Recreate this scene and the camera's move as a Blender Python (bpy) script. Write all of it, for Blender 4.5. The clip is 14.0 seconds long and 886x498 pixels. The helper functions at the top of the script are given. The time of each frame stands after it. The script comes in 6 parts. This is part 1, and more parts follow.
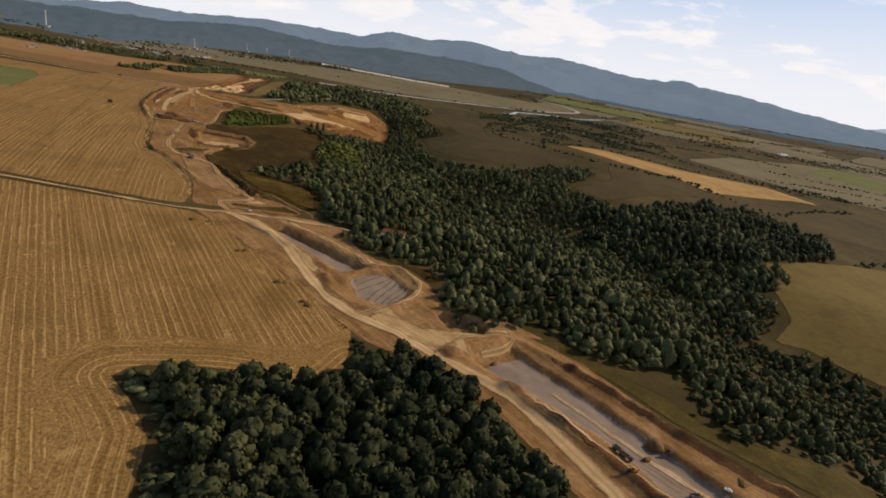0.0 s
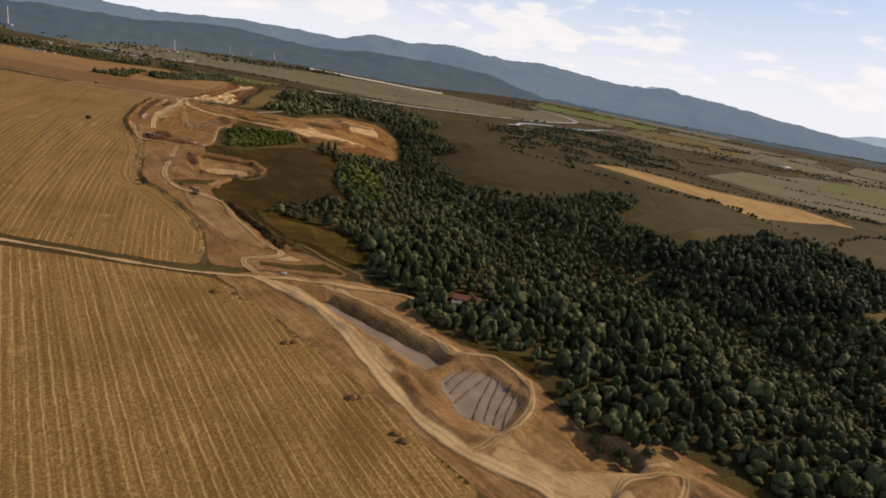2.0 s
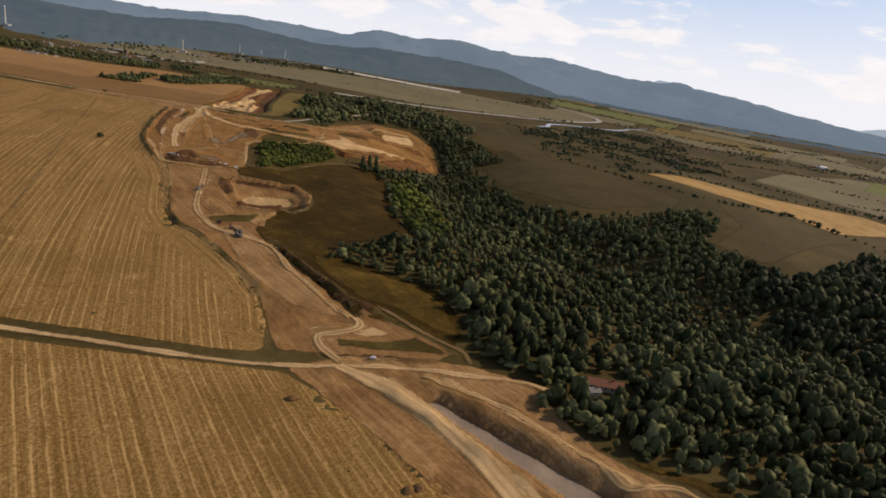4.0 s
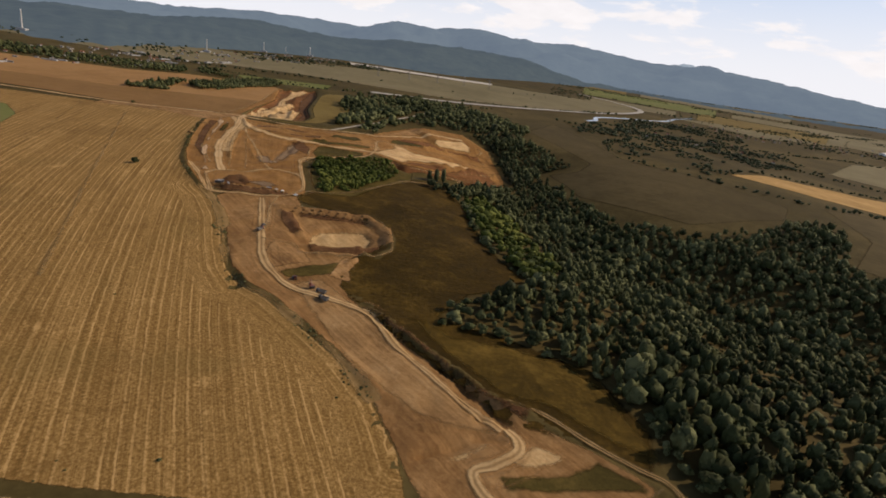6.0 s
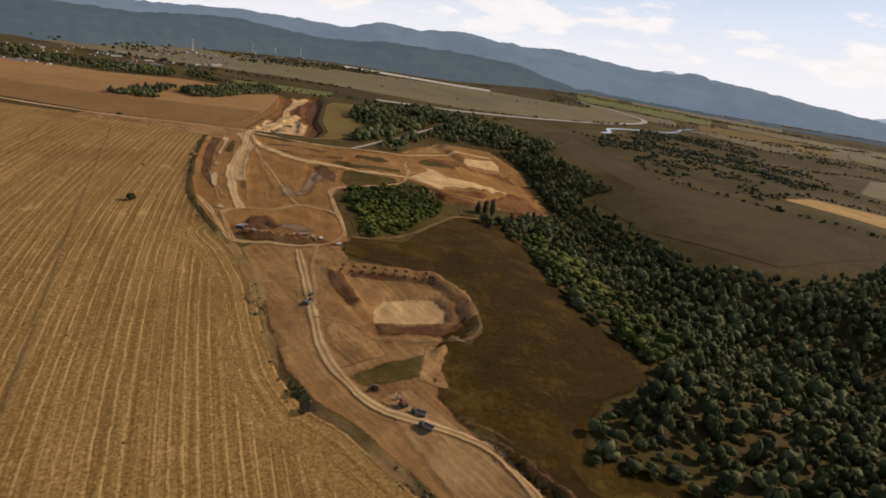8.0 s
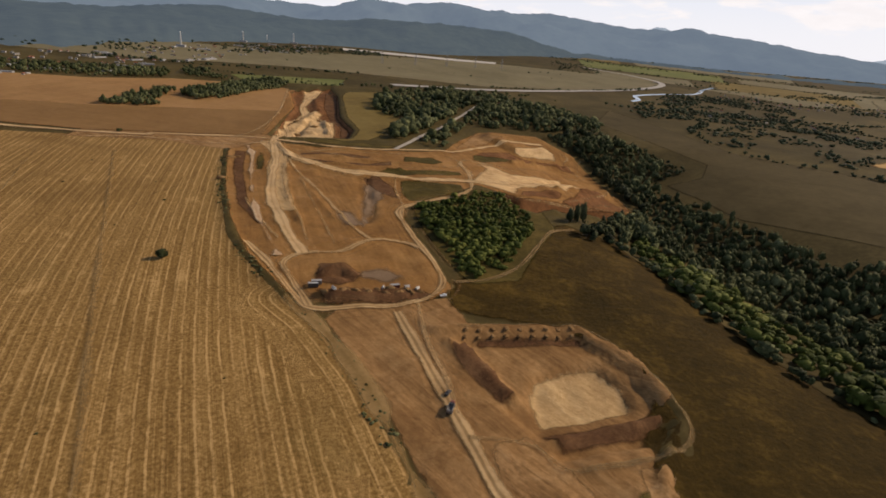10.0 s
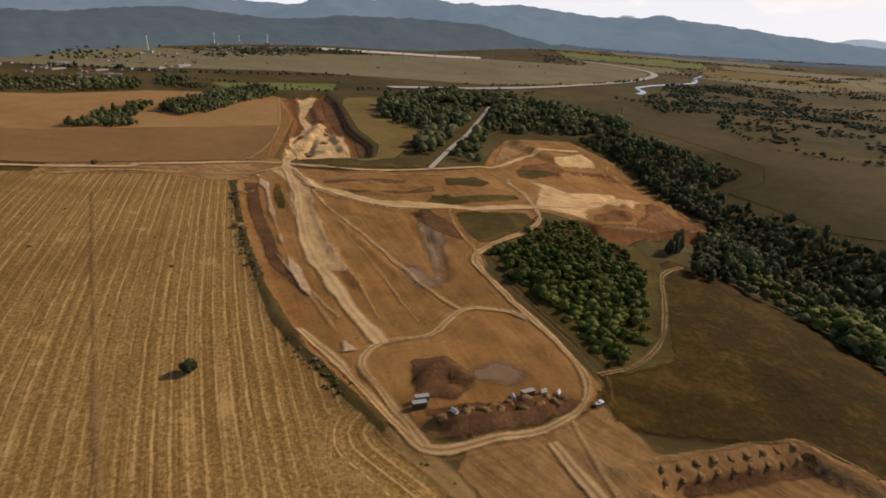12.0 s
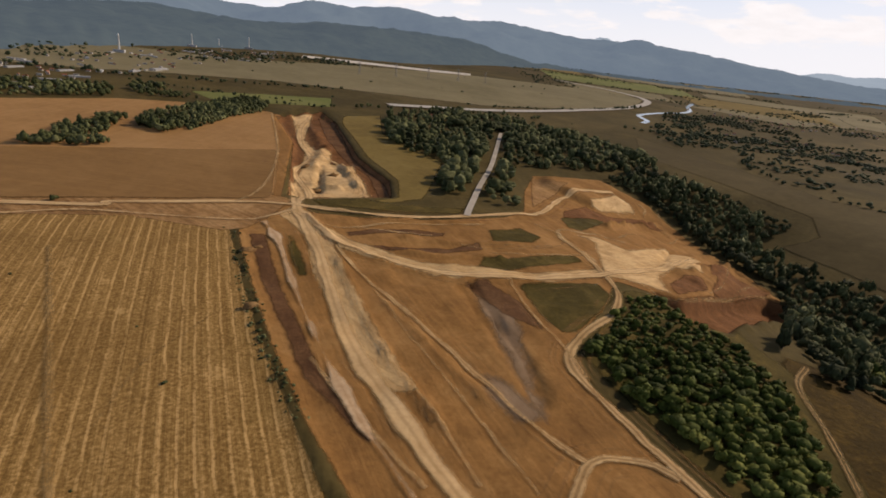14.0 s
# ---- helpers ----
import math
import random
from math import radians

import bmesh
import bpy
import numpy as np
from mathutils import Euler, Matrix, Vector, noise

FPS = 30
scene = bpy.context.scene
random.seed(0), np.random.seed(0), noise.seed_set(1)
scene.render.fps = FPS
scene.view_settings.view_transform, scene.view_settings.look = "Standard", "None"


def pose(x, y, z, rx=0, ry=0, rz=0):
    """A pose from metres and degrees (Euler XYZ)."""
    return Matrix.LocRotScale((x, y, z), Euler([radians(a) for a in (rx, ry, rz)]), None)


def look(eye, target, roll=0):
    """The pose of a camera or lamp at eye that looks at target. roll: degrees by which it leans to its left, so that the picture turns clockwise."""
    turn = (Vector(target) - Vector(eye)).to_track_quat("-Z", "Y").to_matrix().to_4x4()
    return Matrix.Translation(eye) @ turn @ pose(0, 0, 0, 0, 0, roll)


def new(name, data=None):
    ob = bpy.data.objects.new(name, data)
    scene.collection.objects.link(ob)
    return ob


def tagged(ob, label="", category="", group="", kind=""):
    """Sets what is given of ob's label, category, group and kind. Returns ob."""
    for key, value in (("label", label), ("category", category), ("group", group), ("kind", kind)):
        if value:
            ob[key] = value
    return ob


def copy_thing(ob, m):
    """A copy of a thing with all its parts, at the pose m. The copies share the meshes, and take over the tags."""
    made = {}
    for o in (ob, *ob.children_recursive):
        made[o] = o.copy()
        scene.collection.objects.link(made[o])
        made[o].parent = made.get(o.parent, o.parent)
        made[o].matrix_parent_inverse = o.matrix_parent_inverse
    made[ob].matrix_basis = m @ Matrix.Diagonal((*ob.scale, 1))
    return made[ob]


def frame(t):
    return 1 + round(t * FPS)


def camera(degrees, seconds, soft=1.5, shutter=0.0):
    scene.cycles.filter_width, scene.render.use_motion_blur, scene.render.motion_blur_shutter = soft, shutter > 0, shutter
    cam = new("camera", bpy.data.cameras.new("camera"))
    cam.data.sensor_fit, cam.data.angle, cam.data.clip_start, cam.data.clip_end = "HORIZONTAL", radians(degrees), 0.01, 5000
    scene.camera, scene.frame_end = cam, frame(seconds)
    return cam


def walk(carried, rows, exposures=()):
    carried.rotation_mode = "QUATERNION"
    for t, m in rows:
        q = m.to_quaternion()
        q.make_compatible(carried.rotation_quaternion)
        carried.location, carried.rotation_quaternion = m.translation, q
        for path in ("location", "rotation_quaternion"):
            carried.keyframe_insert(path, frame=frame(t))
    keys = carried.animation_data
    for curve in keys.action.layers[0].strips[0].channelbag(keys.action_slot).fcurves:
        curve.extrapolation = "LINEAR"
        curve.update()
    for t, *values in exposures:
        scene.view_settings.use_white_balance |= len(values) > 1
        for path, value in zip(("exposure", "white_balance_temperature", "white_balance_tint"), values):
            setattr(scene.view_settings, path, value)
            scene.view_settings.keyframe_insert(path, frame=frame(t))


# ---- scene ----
# ---------------------------------------------------------------- camera
cam = camera(75.4, 14.0, soft=1.75)
# seconds, place, yaw (left +), pitch (up +), lean (right +)
ROWS = [
    (0, 1.60, -3.54, 84.62, -2.79, -16.82, -9.43),
    (0.5, -9.51, 12.23, 84.79, -3.10, -16.69, -9.21),
    (1, -19.69, 27.12, 84.96, -3.63, -17.25, -8.16),
    (1.5, -29.18, 41.34, 85.14, -4.44, -16.78, -8.68),
    (2, -38.15, 55.05, 85.32, -5.42, -16.14, -10.09),
    (2.5, -46.75, 68.40, 85.51, -5.59, -16.13, -10.37),
    (3, -55.12, 81.50, 85.69, -5.64, -15.97, -10.37),
    (5.5, -96.12, 146.16, 86.35, -4.42, -17.94, -7.94),
    (6, -104.41, 159.20, 86.39, -3.95, -17.85, -7.97),
    (6.5, -112.73, 172.31, 86.39, -4.39, -17.58, -8.33),
    (7, -121.05, 185.47, 86.34, -5.39, -17.04, -9.11),
    (7.5, -129.35, 198.65, 86.25, -6.00, -17.19, -9.21),
    (8, -137.57, 211.85, 86.12, -6.36, -17.34, -8.96),
    (8.5, -145.66, 225.01, 85.94, -6.28, -17.76, -8.46),
    (11, -182.32, 289.03, 84.88, -8.17, -20.41, -2.92),
    (11.5, -188.52, 301.23, 84.78, -9.24, -20.16, -3.21),
    (12, -194.23, 313.16, 84.77, -10.00, -20.04, -2.93),
    (12.5, -199.42, 324.82, 84.91, -11.22, -19.76, -3.83),
    (13, -204.09, 336.19, 85.25, -11.43, -19.52, -3.84),
    (13.5, -208.23, 347.30, 85.83, -12.19, -19.01, -5.00),
    (14, -211.86, 358.17, 86.72, -13.42, -18.74, -6.07),
]
walk(cam, [(t, pose(x, y, z, 0, 0, yaw) @ pose(0, 0, 0, 90 + pitch) @ pose(0, 0, 0, 0, 0, -lean))
           for t, x, y, z, yaw, pitch, lean in ROWS], [(0.0, 0.14, 7300, 18), (14.0, 0.17, 7450, 20)])

# ---------------------------------------------------------------- world and sun
SUN_EL, SUN_AZ = 31.0, 72.0     # degrees above the ground; degrees to the right of +y
world = bpy.data.worlds.new("sky")
scene.world = world
world.use_nodes = True


class Nodes:
    """Short hand for building a node tree."""

    def __init__(self, tree):
        self.tree = tree
        tree.nodes.clear()

    def add(self, kind, links=None, **settings):
        n = self.tree.nodes.new(kind)
        if "operation" in settings:
            n.operation, n.use_clamp = settings["operation"], settings.get("use_clamp", False)
        if "interpolation_type" in settings:
            n.interpolation_type = settings["interpolation_type"]
        if "data_type" in settings:
            n.data_type, n.blend_type = settings["data_type"], settings["blend_type"]
        if "attribute_name" in settings:
            n.attribute_name = settings["attribute_name"]
        for k, v in (links or {}).items():
            if isinstance(v, bpy.types.NodeSocket):
                self.tree.links.new(v, n.inputs[k])
            else:
                n.inputs[k].default_value = v
        return n

    def math(self, op, a, b=0.0, clamp=False):
        return self.add("ShaderNodeMath", {0: a, 1: b}, operation=op, use_clamp=clamp).outputs[0]

    def ramp(self, fac, stops):
        n = self.add("ShaderNodeValToRGB", {0: fac})
        r = n.color_ramp
        while len(r.elements) < len(stops):
            r.elements.new(0.5)
        for e, (p, c) in zip(r.elements, stops):
            e.position = p
            e.color = (*c, 1) if len(c) == 3 else c
        return n.outputs[0]

    def step(self, v, lo, hi):
        return self.add("ShaderNodeMapRange", {0: v, 1: lo, 2: hi, 3: 0.0, 4: 1.0}, interpolation_type="SMOOTHSTEP").outputs[0]

    def mix(self, fac, a, b, blend="MIX"):
        n = self.add("ShaderNodeMix", {0: fac}, data_type="RGBA", blend_type=blend)
        for i, v in ((6, a), (7, b)):
            if isinstance(v, bpy.types.NodeSocket):
                self.tree.links.new(v, n.inputs[i])
            else:
                n.inputs[i].default_value = (*v, 1)
        return n.outputs[2]

    def noise(self, vec, scale, detail=4.0, rough=0.55, distort=0.0):
        return self.add("ShaderNodeTexNoise", {"Vector": vec, "Scale": scale, "Detail": detail, "Roughness": rough,
                                               "Distortion": distort}).outputs["Fac"]


W = Nodes(world.node_tree)
sky = W.add("ShaderNodeTexSky")
sky.sky_type, sky.sun_disc, sky.sun_elevation, sky.sun_rotation = "NISHITA", False, radians(SUN_EL), radians(SUN_AZ)
sky.altitude, sky.air_density, sky.dust_density, sky.ozone_density = 300.0, 1.0, 2.2, 1.0
co = W.add("ShaderNodeTexCoord").outputs["Generated"]
xyz = W.add("ShaderNodeSeparateXYZ", {0: co})
az = W.math("ARCTAN2", xyz.outputs[0], xyz.outputs[1])
el = W.math("ARCSINE", xyz.outputs[2])
flat = W.add("ShaderNodeCombineXYZ", {0: W.math("MULTIPLY", az, 9.0), 1: W.math("MULTIPLY", el, 30.0), 2: 0.35}).outputs[0]
puff = W.noise(flat, 1.0, 7.0, 0.56, 0.25)
# cumulus sits in a belt over the hills and thins out upwards
belt = W.math("MULTIPLY", W.step(el, 0.03, 0.07), W.math("SUBTRACT", 1.0, W.step(el, 0.11, 0.22)))
cloud = W.step(W.math("MULTIPLY", puff, W.math("ADD", 0.62, W.math("MULTIPLY", belt, 0.42))), 0.46, 0.58)
veil = W.math("MULTIPLY", W.math("SUBTRACT", 1.0, W.step(el, 0.02, 0.24)), 0.9)
body = W.noise(flat, 2.6, 5.0, 0.6)
cloudcol = W.mix(body, (11.0, 11.9, 12.8), (13.6, 14.6, 15.6))
high = W.mix(W.math("MULTIPLY", W.math("SUBTRACT", 1.0, W.step(el, 0.12, 0.7)), 0.6), sky.outputs[0], (7.2, 11.4, 17.6))
base = W.mix(veil, high, (11.8, 13.2, 14.6))
tot = W.mix(W.math("MULTIPLY", cloud, 0.9), base, cloudcol)
bg = W.add("ShaderNodeBackground", {"Color": tot, "Strength": 0.064})
W.add("ShaderNodeOutputWorld", {0: bg.outputs[0]})

lamp = bpy.data.lights.new("sun", "SUN")
lamp.energy, lamp.angle, lamp.color = 3.0, radians(0.6), (1.0, 0.90, 0.71)
sun = new("sun", lamp)
_el, _az = radians(SUN_EL), radians(SUN_AZ)
SUN_DIR = Vector((math.sin(_az) * math.cos(_el), math.cos(_az) * math.cos(_el), math.sin(_el)))
sun.matrix_world = look(SUN_DIR * 400, (0, 0, 0))

# ---------------------------------------------------------------- materials


def material(name, colours, scale=0.05, fine=1.2, rough=0.9, bump=0.25, ragged=0.0, streak=None, speck=None, haze=0.0):
    """Earth and plant surfaces: two scales of noise through a ramp, fine relief; ragged: metres over which the
    edge of a sheet breaks up; streak: (angle, spacing, strength) of tyre or tool marks."""
    m = bpy.data.materials.new(name)
    m.use_nodes = True
    n = Nodes(m.node_tree)
    pos = n.add("ShaderNodeNewGeometry").outputs["Position"]
    big = n.noise(pos, scale, 5.0, 0.6, 0.4)
    small = n.noise(pos, fine, 6.0, 0.65)
    v = n.math("ADD", n.math("MULTIPLY", big, 0.62), n.math("MULTIPLY", small, 0.38))
    v = n.step(v, 0.3, 0.7)
    patch = n.noise(pos, scale * 3.1, 4.0, 0.6, 1.2)
    v = n.math("ADD", n.math("MULTIPLY", v, 0.7), n.math("MULTIPLY", n.step(patch, 0.3, 0.72), 0.3))
    col = n.ramp(v, [(i / (len(colours) - 1), c) for i, c in enumerate(colours)])
    height = small
    if streak:
        angle, spacing, strength = streak[:3]
        ratio = streak[3] if len(streak) > 3 else 40.0
        mp = n.add("ShaderNodeMapping", {"Vector": pos, "Rotation": (0, 0, radians(-angle)), "Scale": (spacing, ratio * spacing, 20.0)})
        mp.vector_type = "TEXTURE"
        s = n.noise(mp.outputs[0], 1.0, 4.0, 0.7, 0.3)
        s = n.step(s, 0.40, 0.62)
        col = n.mix(n.math("MULTIPLY", s, strength), col, n.mix(0.5, col, colours[-1], "MIX") if strength > 0 else col)
        dark = n.math("MULTIPLY", n.math("SUBTRACT", 1.0, s), strength * 0.5)
        col = n.mix(dark, col, tuple(c * 0.55 for c in colours[0]))
        height = n.math("ADD", small, n.math("MULTIPLY", s, 0.15))
    if speck:
        sp = n.step(n.noise(pos, speck[0], 3.0, 0.6), speck[1], speck[1] + 0.06)
        col = n.mix(n.math("MULTIPLY", sp, 0.8), col, speck[2])
    bp = n.add("ShaderNodeBump", {"Strength": bump, "Distance": 0.4, "Height": height})
    bs = n.add("ShaderNodeBsdfPrincipled", {"Base Color": col, "Roughness": rough, "Normal": bp.outputs[0]})
    bs.inputs["Specular IOR Level"].default_value = 0.05
    out = bs.outputs[0]
    if ragged > 0:
        e = n.add("ShaderNodeAttribute", attribute_name="edge").outputs["Fac"]
        wob = n.math("MULTIPLY", n.noise(pos, 0.55 / ragged, 6.0, 0.72), 1.5 * ragged)
        a = n.step(n.math("SUBTRACT", e, wob), -0.4 * ragged, 0.4 * ragged)
        tr = n.add("ShaderNodeBsdfTransparent")
        out = n.add("ShaderNodeMixShader", {0: a, 1: tr.outputs[0], 2: out}).outputs[0]
    n.add("ShaderNodeOutputMaterial", {0: out})
    return m


def stubble(name, pale, mid, darkc, green):
    """Harvested field: combed straw rows from the attribute row (metres across the rows), with stains."""
    m = bpy.data.materials.new(name)
    m.use_nodes = True
    n = Nodes(m.node_tree)
    pos = n.add("ShaderNodeNewGeometry").outputs["Position"]
    row = n.add("ShaderNodeAttribute", attribute_name="row").outputs["Fac"]
    along = n.add("ShaderNodeAttribute", attribute_name="along").outputs["Fac"]
    big = n.noise(pos, 0.018, 5.0, 0.6, 0.6)
    mid_n = n.noise(pos, 0.12, 5.0, 0.65)
    fine = n.noise(pos, 1.6, 6.0, 0.7)
    co = n.add("ShaderNodeCombineXYZ", {0: n.math("MULTIPLY", row, 1.1), 1: n.math("MULTIPLY", along, 0.016)}).outputs[0]
    s1 = n.noise(co, 1.0, 3.0, 0.75, 0.15)
    co2 = n.add("ShaderNodeCombineXYZ", {0: n.math("MULTIPLY", row, 0.17), 1: n.math("MULTIPLY", along, 0.006), 2: 3.0}).outputs[0]
    s2 = n.noise(co2, 1.0, 2.0, 0.5)
    wob = n.math("MULTIPLY", n.math("SUBTRACT", mid_n, 0.5), 0.5)
    w = n.math("FRACT", n.math("ADD", n.math("MULTIPLY", row, 0.45), wob))
    line = n.math("MULTIPLY", n.step(w, 0.36, 0.44), n.math("SUBTRACT", 1.0, n.step(w, 0.54, 0.62)))
    line = n.math("MULTIPLY", line, n.math("ADD", 0.3, n.math("MULTIPLY", n.step(s2, 0.32, 0.52), 0.7)))
    t = n.math("ADD", n.math("MULTIPLY", s1, 0.36), n.math("MULTIPLY", fine, 0.64))
    col = n.ramp(n.step(t, 0.33, 0.70), [(0.0, darkc), (0.5, mid), (1.0, pale)])
    col = n.mix(n.math("MULTIPLY", line, n.math("MULTIPLY", n.step(n.math("ADD", n.math("MULTIPLY", mid_n, 0.5), n.math("MULTIPLY", fine, 0.5)), 0.36, 0.58), 0.85)), col, tuple(min(1, c * 1.16) for c in pale))
    col = n.mix(n.math("MULTIPLY", n.step(big, 0.5, 0.72), 0.55), col, darkc)
    col = n.mix(n.math("MULTIPLY", n.step(n.noise(pos, 0.03, 3.0, 0.5), 0.56, 0.7), 0.3), col, green)
    pale_spot = n.step(n.math("MULTIPLY", n.noise(pos, 0.09, 6.0, 0.75), n.math("ADD", 0.7, n.math("MULTIPLY", s1, 0.5))), 0.57, 0.66)
    col = n.mix(n.math("MULTIPLY", pale_spot, 0.5), col, tuple(min(1, c * 1.25) for c in pale))
    bp = n.add("ShaderNodeBump", {"Strength": 0.35, "Distance": 0.3, "Height": n.math("ADD", s1, n.math("MULTIPLY", fine, 0.5))})
    bs = n.add("ShaderNodeBsdfPrincipled", {"Base Color": col, "Roughness": 0.92, "Normal": bp.outputs[0]})
    bs.inputs["Specular IOR Level"].default_value = 0.05
    e = n.add("ShaderNodeAttribute", attribute_name="edge").outputs["Fac"]
    a = n.step(n.math("SUBTRACT", e, n.math("MULTIPLY", n.noise(pos, 0.5, 5.0, 0.7), 1.4)), -0.4, 0.2)
    tr = n.add("ShaderNodeBsdfTransparent")
    n.add("ShaderNodeOutputMaterial", {0: n.add("ShaderNodeMixShader", {0: a, 1: tr.outputs[0], 2: bs.outputs[0]}).outputs[0]})
    return m


def track_material(name, pale, darkc, ragged=0.7, ruts=2, cover=1.0, crown=0.0):
    """Driven earth: wheel ruts along the ribbon from the attribute across (-1 to 1)."""
    m = bpy.data.materials.new(name)
    m.use_nodes = True
    n = Nodes(m.node_tree)
    pos = n.add("ShaderNodeNewGeometry").outputs["Position"]
    u = n.add("ShaderNodeAttribute", attribute_name="across").outputs["Fac"]
    fine = n.noise(pos, 1.4, 6.0, 0.68)
    big = n.noise(pos, 0.11, 4.0, 0.6)
    uu = n.math("ADD", u, n.math("MULTIPLY", n.math("SUBTRACT", big, 0.5), 0.5))
    rut = n.math("ABSOLUTE", n.math("SINE", n.math("MULTIPLY", uu, 1.57 * ruts)))
    t = n.math("ADD", n.math("MULTIPLY", rut, 0.12), n.math("ADD", n.math("MULTIPLY", fine, 0.45), n.math("MULTIPLY", big, 0.45)))
    col = n.ramp(n.step(t, 0.3, 0.8), [(0.0, darkc), (0.55, tuple((a + b) / 2 for a, b in zip(pale, darkc))), (1.0, pale)])
    bp = n.add("ShaderNodeBump", {"Strength": 0.25, "Distance": 0.2, "Height": fine})
    bs = n.add("ShaderNodeBsdfPrincipled", {"Base Color": col, "Roughness": 0.93, "Normal": bp.outputs[0]})
    bs.inputs["Specular IOR Level"].default_value = 0.05
    e = n.add("ShaderNodeAttribute", attribute_name="edge").outputs["Fac"]
    a = n.step(n.math("SUBTRACT", e, n.math("MULTIPLY", n.noise(pos, 0.5 / ragged, 5.0, 0.7), 1.7 * ragged)), -0.5 * ragged, 1.0 * ragged)
    a = n.math("MULTIPLY", a, n.math("MULTIPLY", n.math("ADD", 0.72, n.math("MULTIPLY", big, 0.5)), cover), True)
    a = n.math("MULTIPLY", a, n.math("SUBTRACT", 1.0, n.math("MULTIPLY", n.math("SUBTRACT", 1.0, n.step(rut, 0.25, 0.8)), crown)))
    tr = n.add("ShaderNodeBsdfTransparent")
    n.add("ShaderNodeOutputMaterial", {0: n.add("ShaderNodeMixShader", {0: a, 1: tr.outputs[0], 2: bs.outputs[0]}).outputs[0]})
    return m


def leaves(name, darkc, mid, light):
    m = bpy.data.materials.new(name)
    m.use_nodes = True
    n = Nodes(m.node_tree)
    g = n.add("ShaderNodeNewGeometry")
    tint = n.add("ShaderNodeAttribute", attribute_name="tint").outputs["Fac"]
    rnd = n.add("ShaderNodeObjectInfo").outputs["Random"]
    sm = n.noise(g.outputs["Position"], 2.2, 4.0, 0.7)
    t = n.math("ADD", n.math("MULTIPLY", n.math("FRACT", n.math("ADD", tint, rnd)), 0.5),
               n.math("ADD", n.math("MULTIPLY", g.outputs["Random Per Island"], 0.28), n.math("MULTIPLY", sm, 0.3)))
    stand = n.math("MULTIPLY", n.math("SUBTRACT", n.step(n.noise(g.outputs["Position"], 0.03, 3.0, 0.6, 0.5), 0.35, 0.65), 0.5), 0.34)
    col = n.ramp(n.math("ADD", t, stand), [(0.1, darkc), (0.5, mid), (0.95, light)])
    bp = n.add("ShaderNodeBump", {"Strength": 0.6, "Distance": 0.5, "Height": sm})
    bs = n.add("ShaderNodeBsdfPrincipled", {"Base Color": col, "Roughness": 0.75, "Normal": bp.outputs[0]})
    bs.inputs["Specular IOR Level"].default_value = 0.08
    n.add("ShaderNodeOutputMaterial", {0: bs.outputs[0]})
    return m


def paint(name, colour, rough=0.5, metal=0.0, dirt=0.35):
    m = bpy.data.materials.new(name)
    m.use_nodes = True
    n = Nodes(m.node_tree)
    pos = n.add("ShaderNodeTexCoord").outputs["Object"]
    d = n.step(n.noise(pos, 1.3, 6.0, 0.7), 0.45, 0.75)
    col = n.mix(n.math("MULTIPLY", d, dirt), colour, tuple(c * 0.45 + 0.05 for c in colour))
    bs = n.add("ShaderNodeBsdfPrincipled", {"Base Color": col, "Roughness": rough, "Metallic": metal})
    n.add("ShaderNodeOutputMaterial", {0: bs.outputs[0]})
    return m


def backdrop_material(name, colours, haze_glow, scale):
    """Wooded hills of the far distance, haze put into bluish colours and emission."""
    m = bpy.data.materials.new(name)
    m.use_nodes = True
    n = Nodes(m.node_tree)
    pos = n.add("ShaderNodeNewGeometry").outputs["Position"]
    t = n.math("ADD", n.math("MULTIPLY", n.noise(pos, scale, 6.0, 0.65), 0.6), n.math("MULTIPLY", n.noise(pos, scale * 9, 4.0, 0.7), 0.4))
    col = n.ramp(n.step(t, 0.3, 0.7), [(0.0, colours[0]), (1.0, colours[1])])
    bs = n.add("ShaderNodeBsdfPrincipled", {"Base Color": col, "Roughness": 1.0, "Emission Color": (*haze_glow, 1), "Emission Strength": 1.0})
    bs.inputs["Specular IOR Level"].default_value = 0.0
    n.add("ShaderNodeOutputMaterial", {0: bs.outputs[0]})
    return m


M_GROUND = material("dry_grassland", [(0.040, 0.031, 0.011), (0.072, 0.054, 0.020), (0.120, 0.090, 0.035)], 0.012, 0.5)
M_STUBBLE = stubble("stubble", (0.440, 0.280, 0.118), (0.252, 0.148, 0.050), (0.128, 0.070, 0.021), (0.150, 0.100, 0.032))
M_DIRT = material("site_soil", [(0.125, 0.062, 0.024), (0.27, 0.148, 0.060), (0.46, 0.285, 0.138)], 0.06, 1.0, bump=0.5, ragged=1.2, streak=(-42, 1.3, 0.45, 22.0))
M_ORANGE = material("graded_soil", [(0.155, 0.076, 0.026), (0.250, 0.127, 0.043), (0.350, 0.195, 0.076)], 0.04, 0.9, bump=0.4, ragged=1.2, streak=(-14, 1.4, 0.3, 26.0))
M_STRIP = material("rolled_strip_soil", [(0.140, 0.070, 0.027), (0.240, 0.130, 0.052), (0.375, 0.225, 0.102)], 0.05, 0.9, bump=0.5, ragged=1.2, streak=(-37, 1.2, 0.4, 26.0))
M_CORRIDOR = material("scraped_strip_soil", [(0.175, 0.094, 0.038), (0.300, 0.175, 0.076), (0.43, 0.275, 0.135)], 0.06, 1.0, bump=0.5, ragged=2.4, streak=(-40, 1.1, 0.5, 30.0))
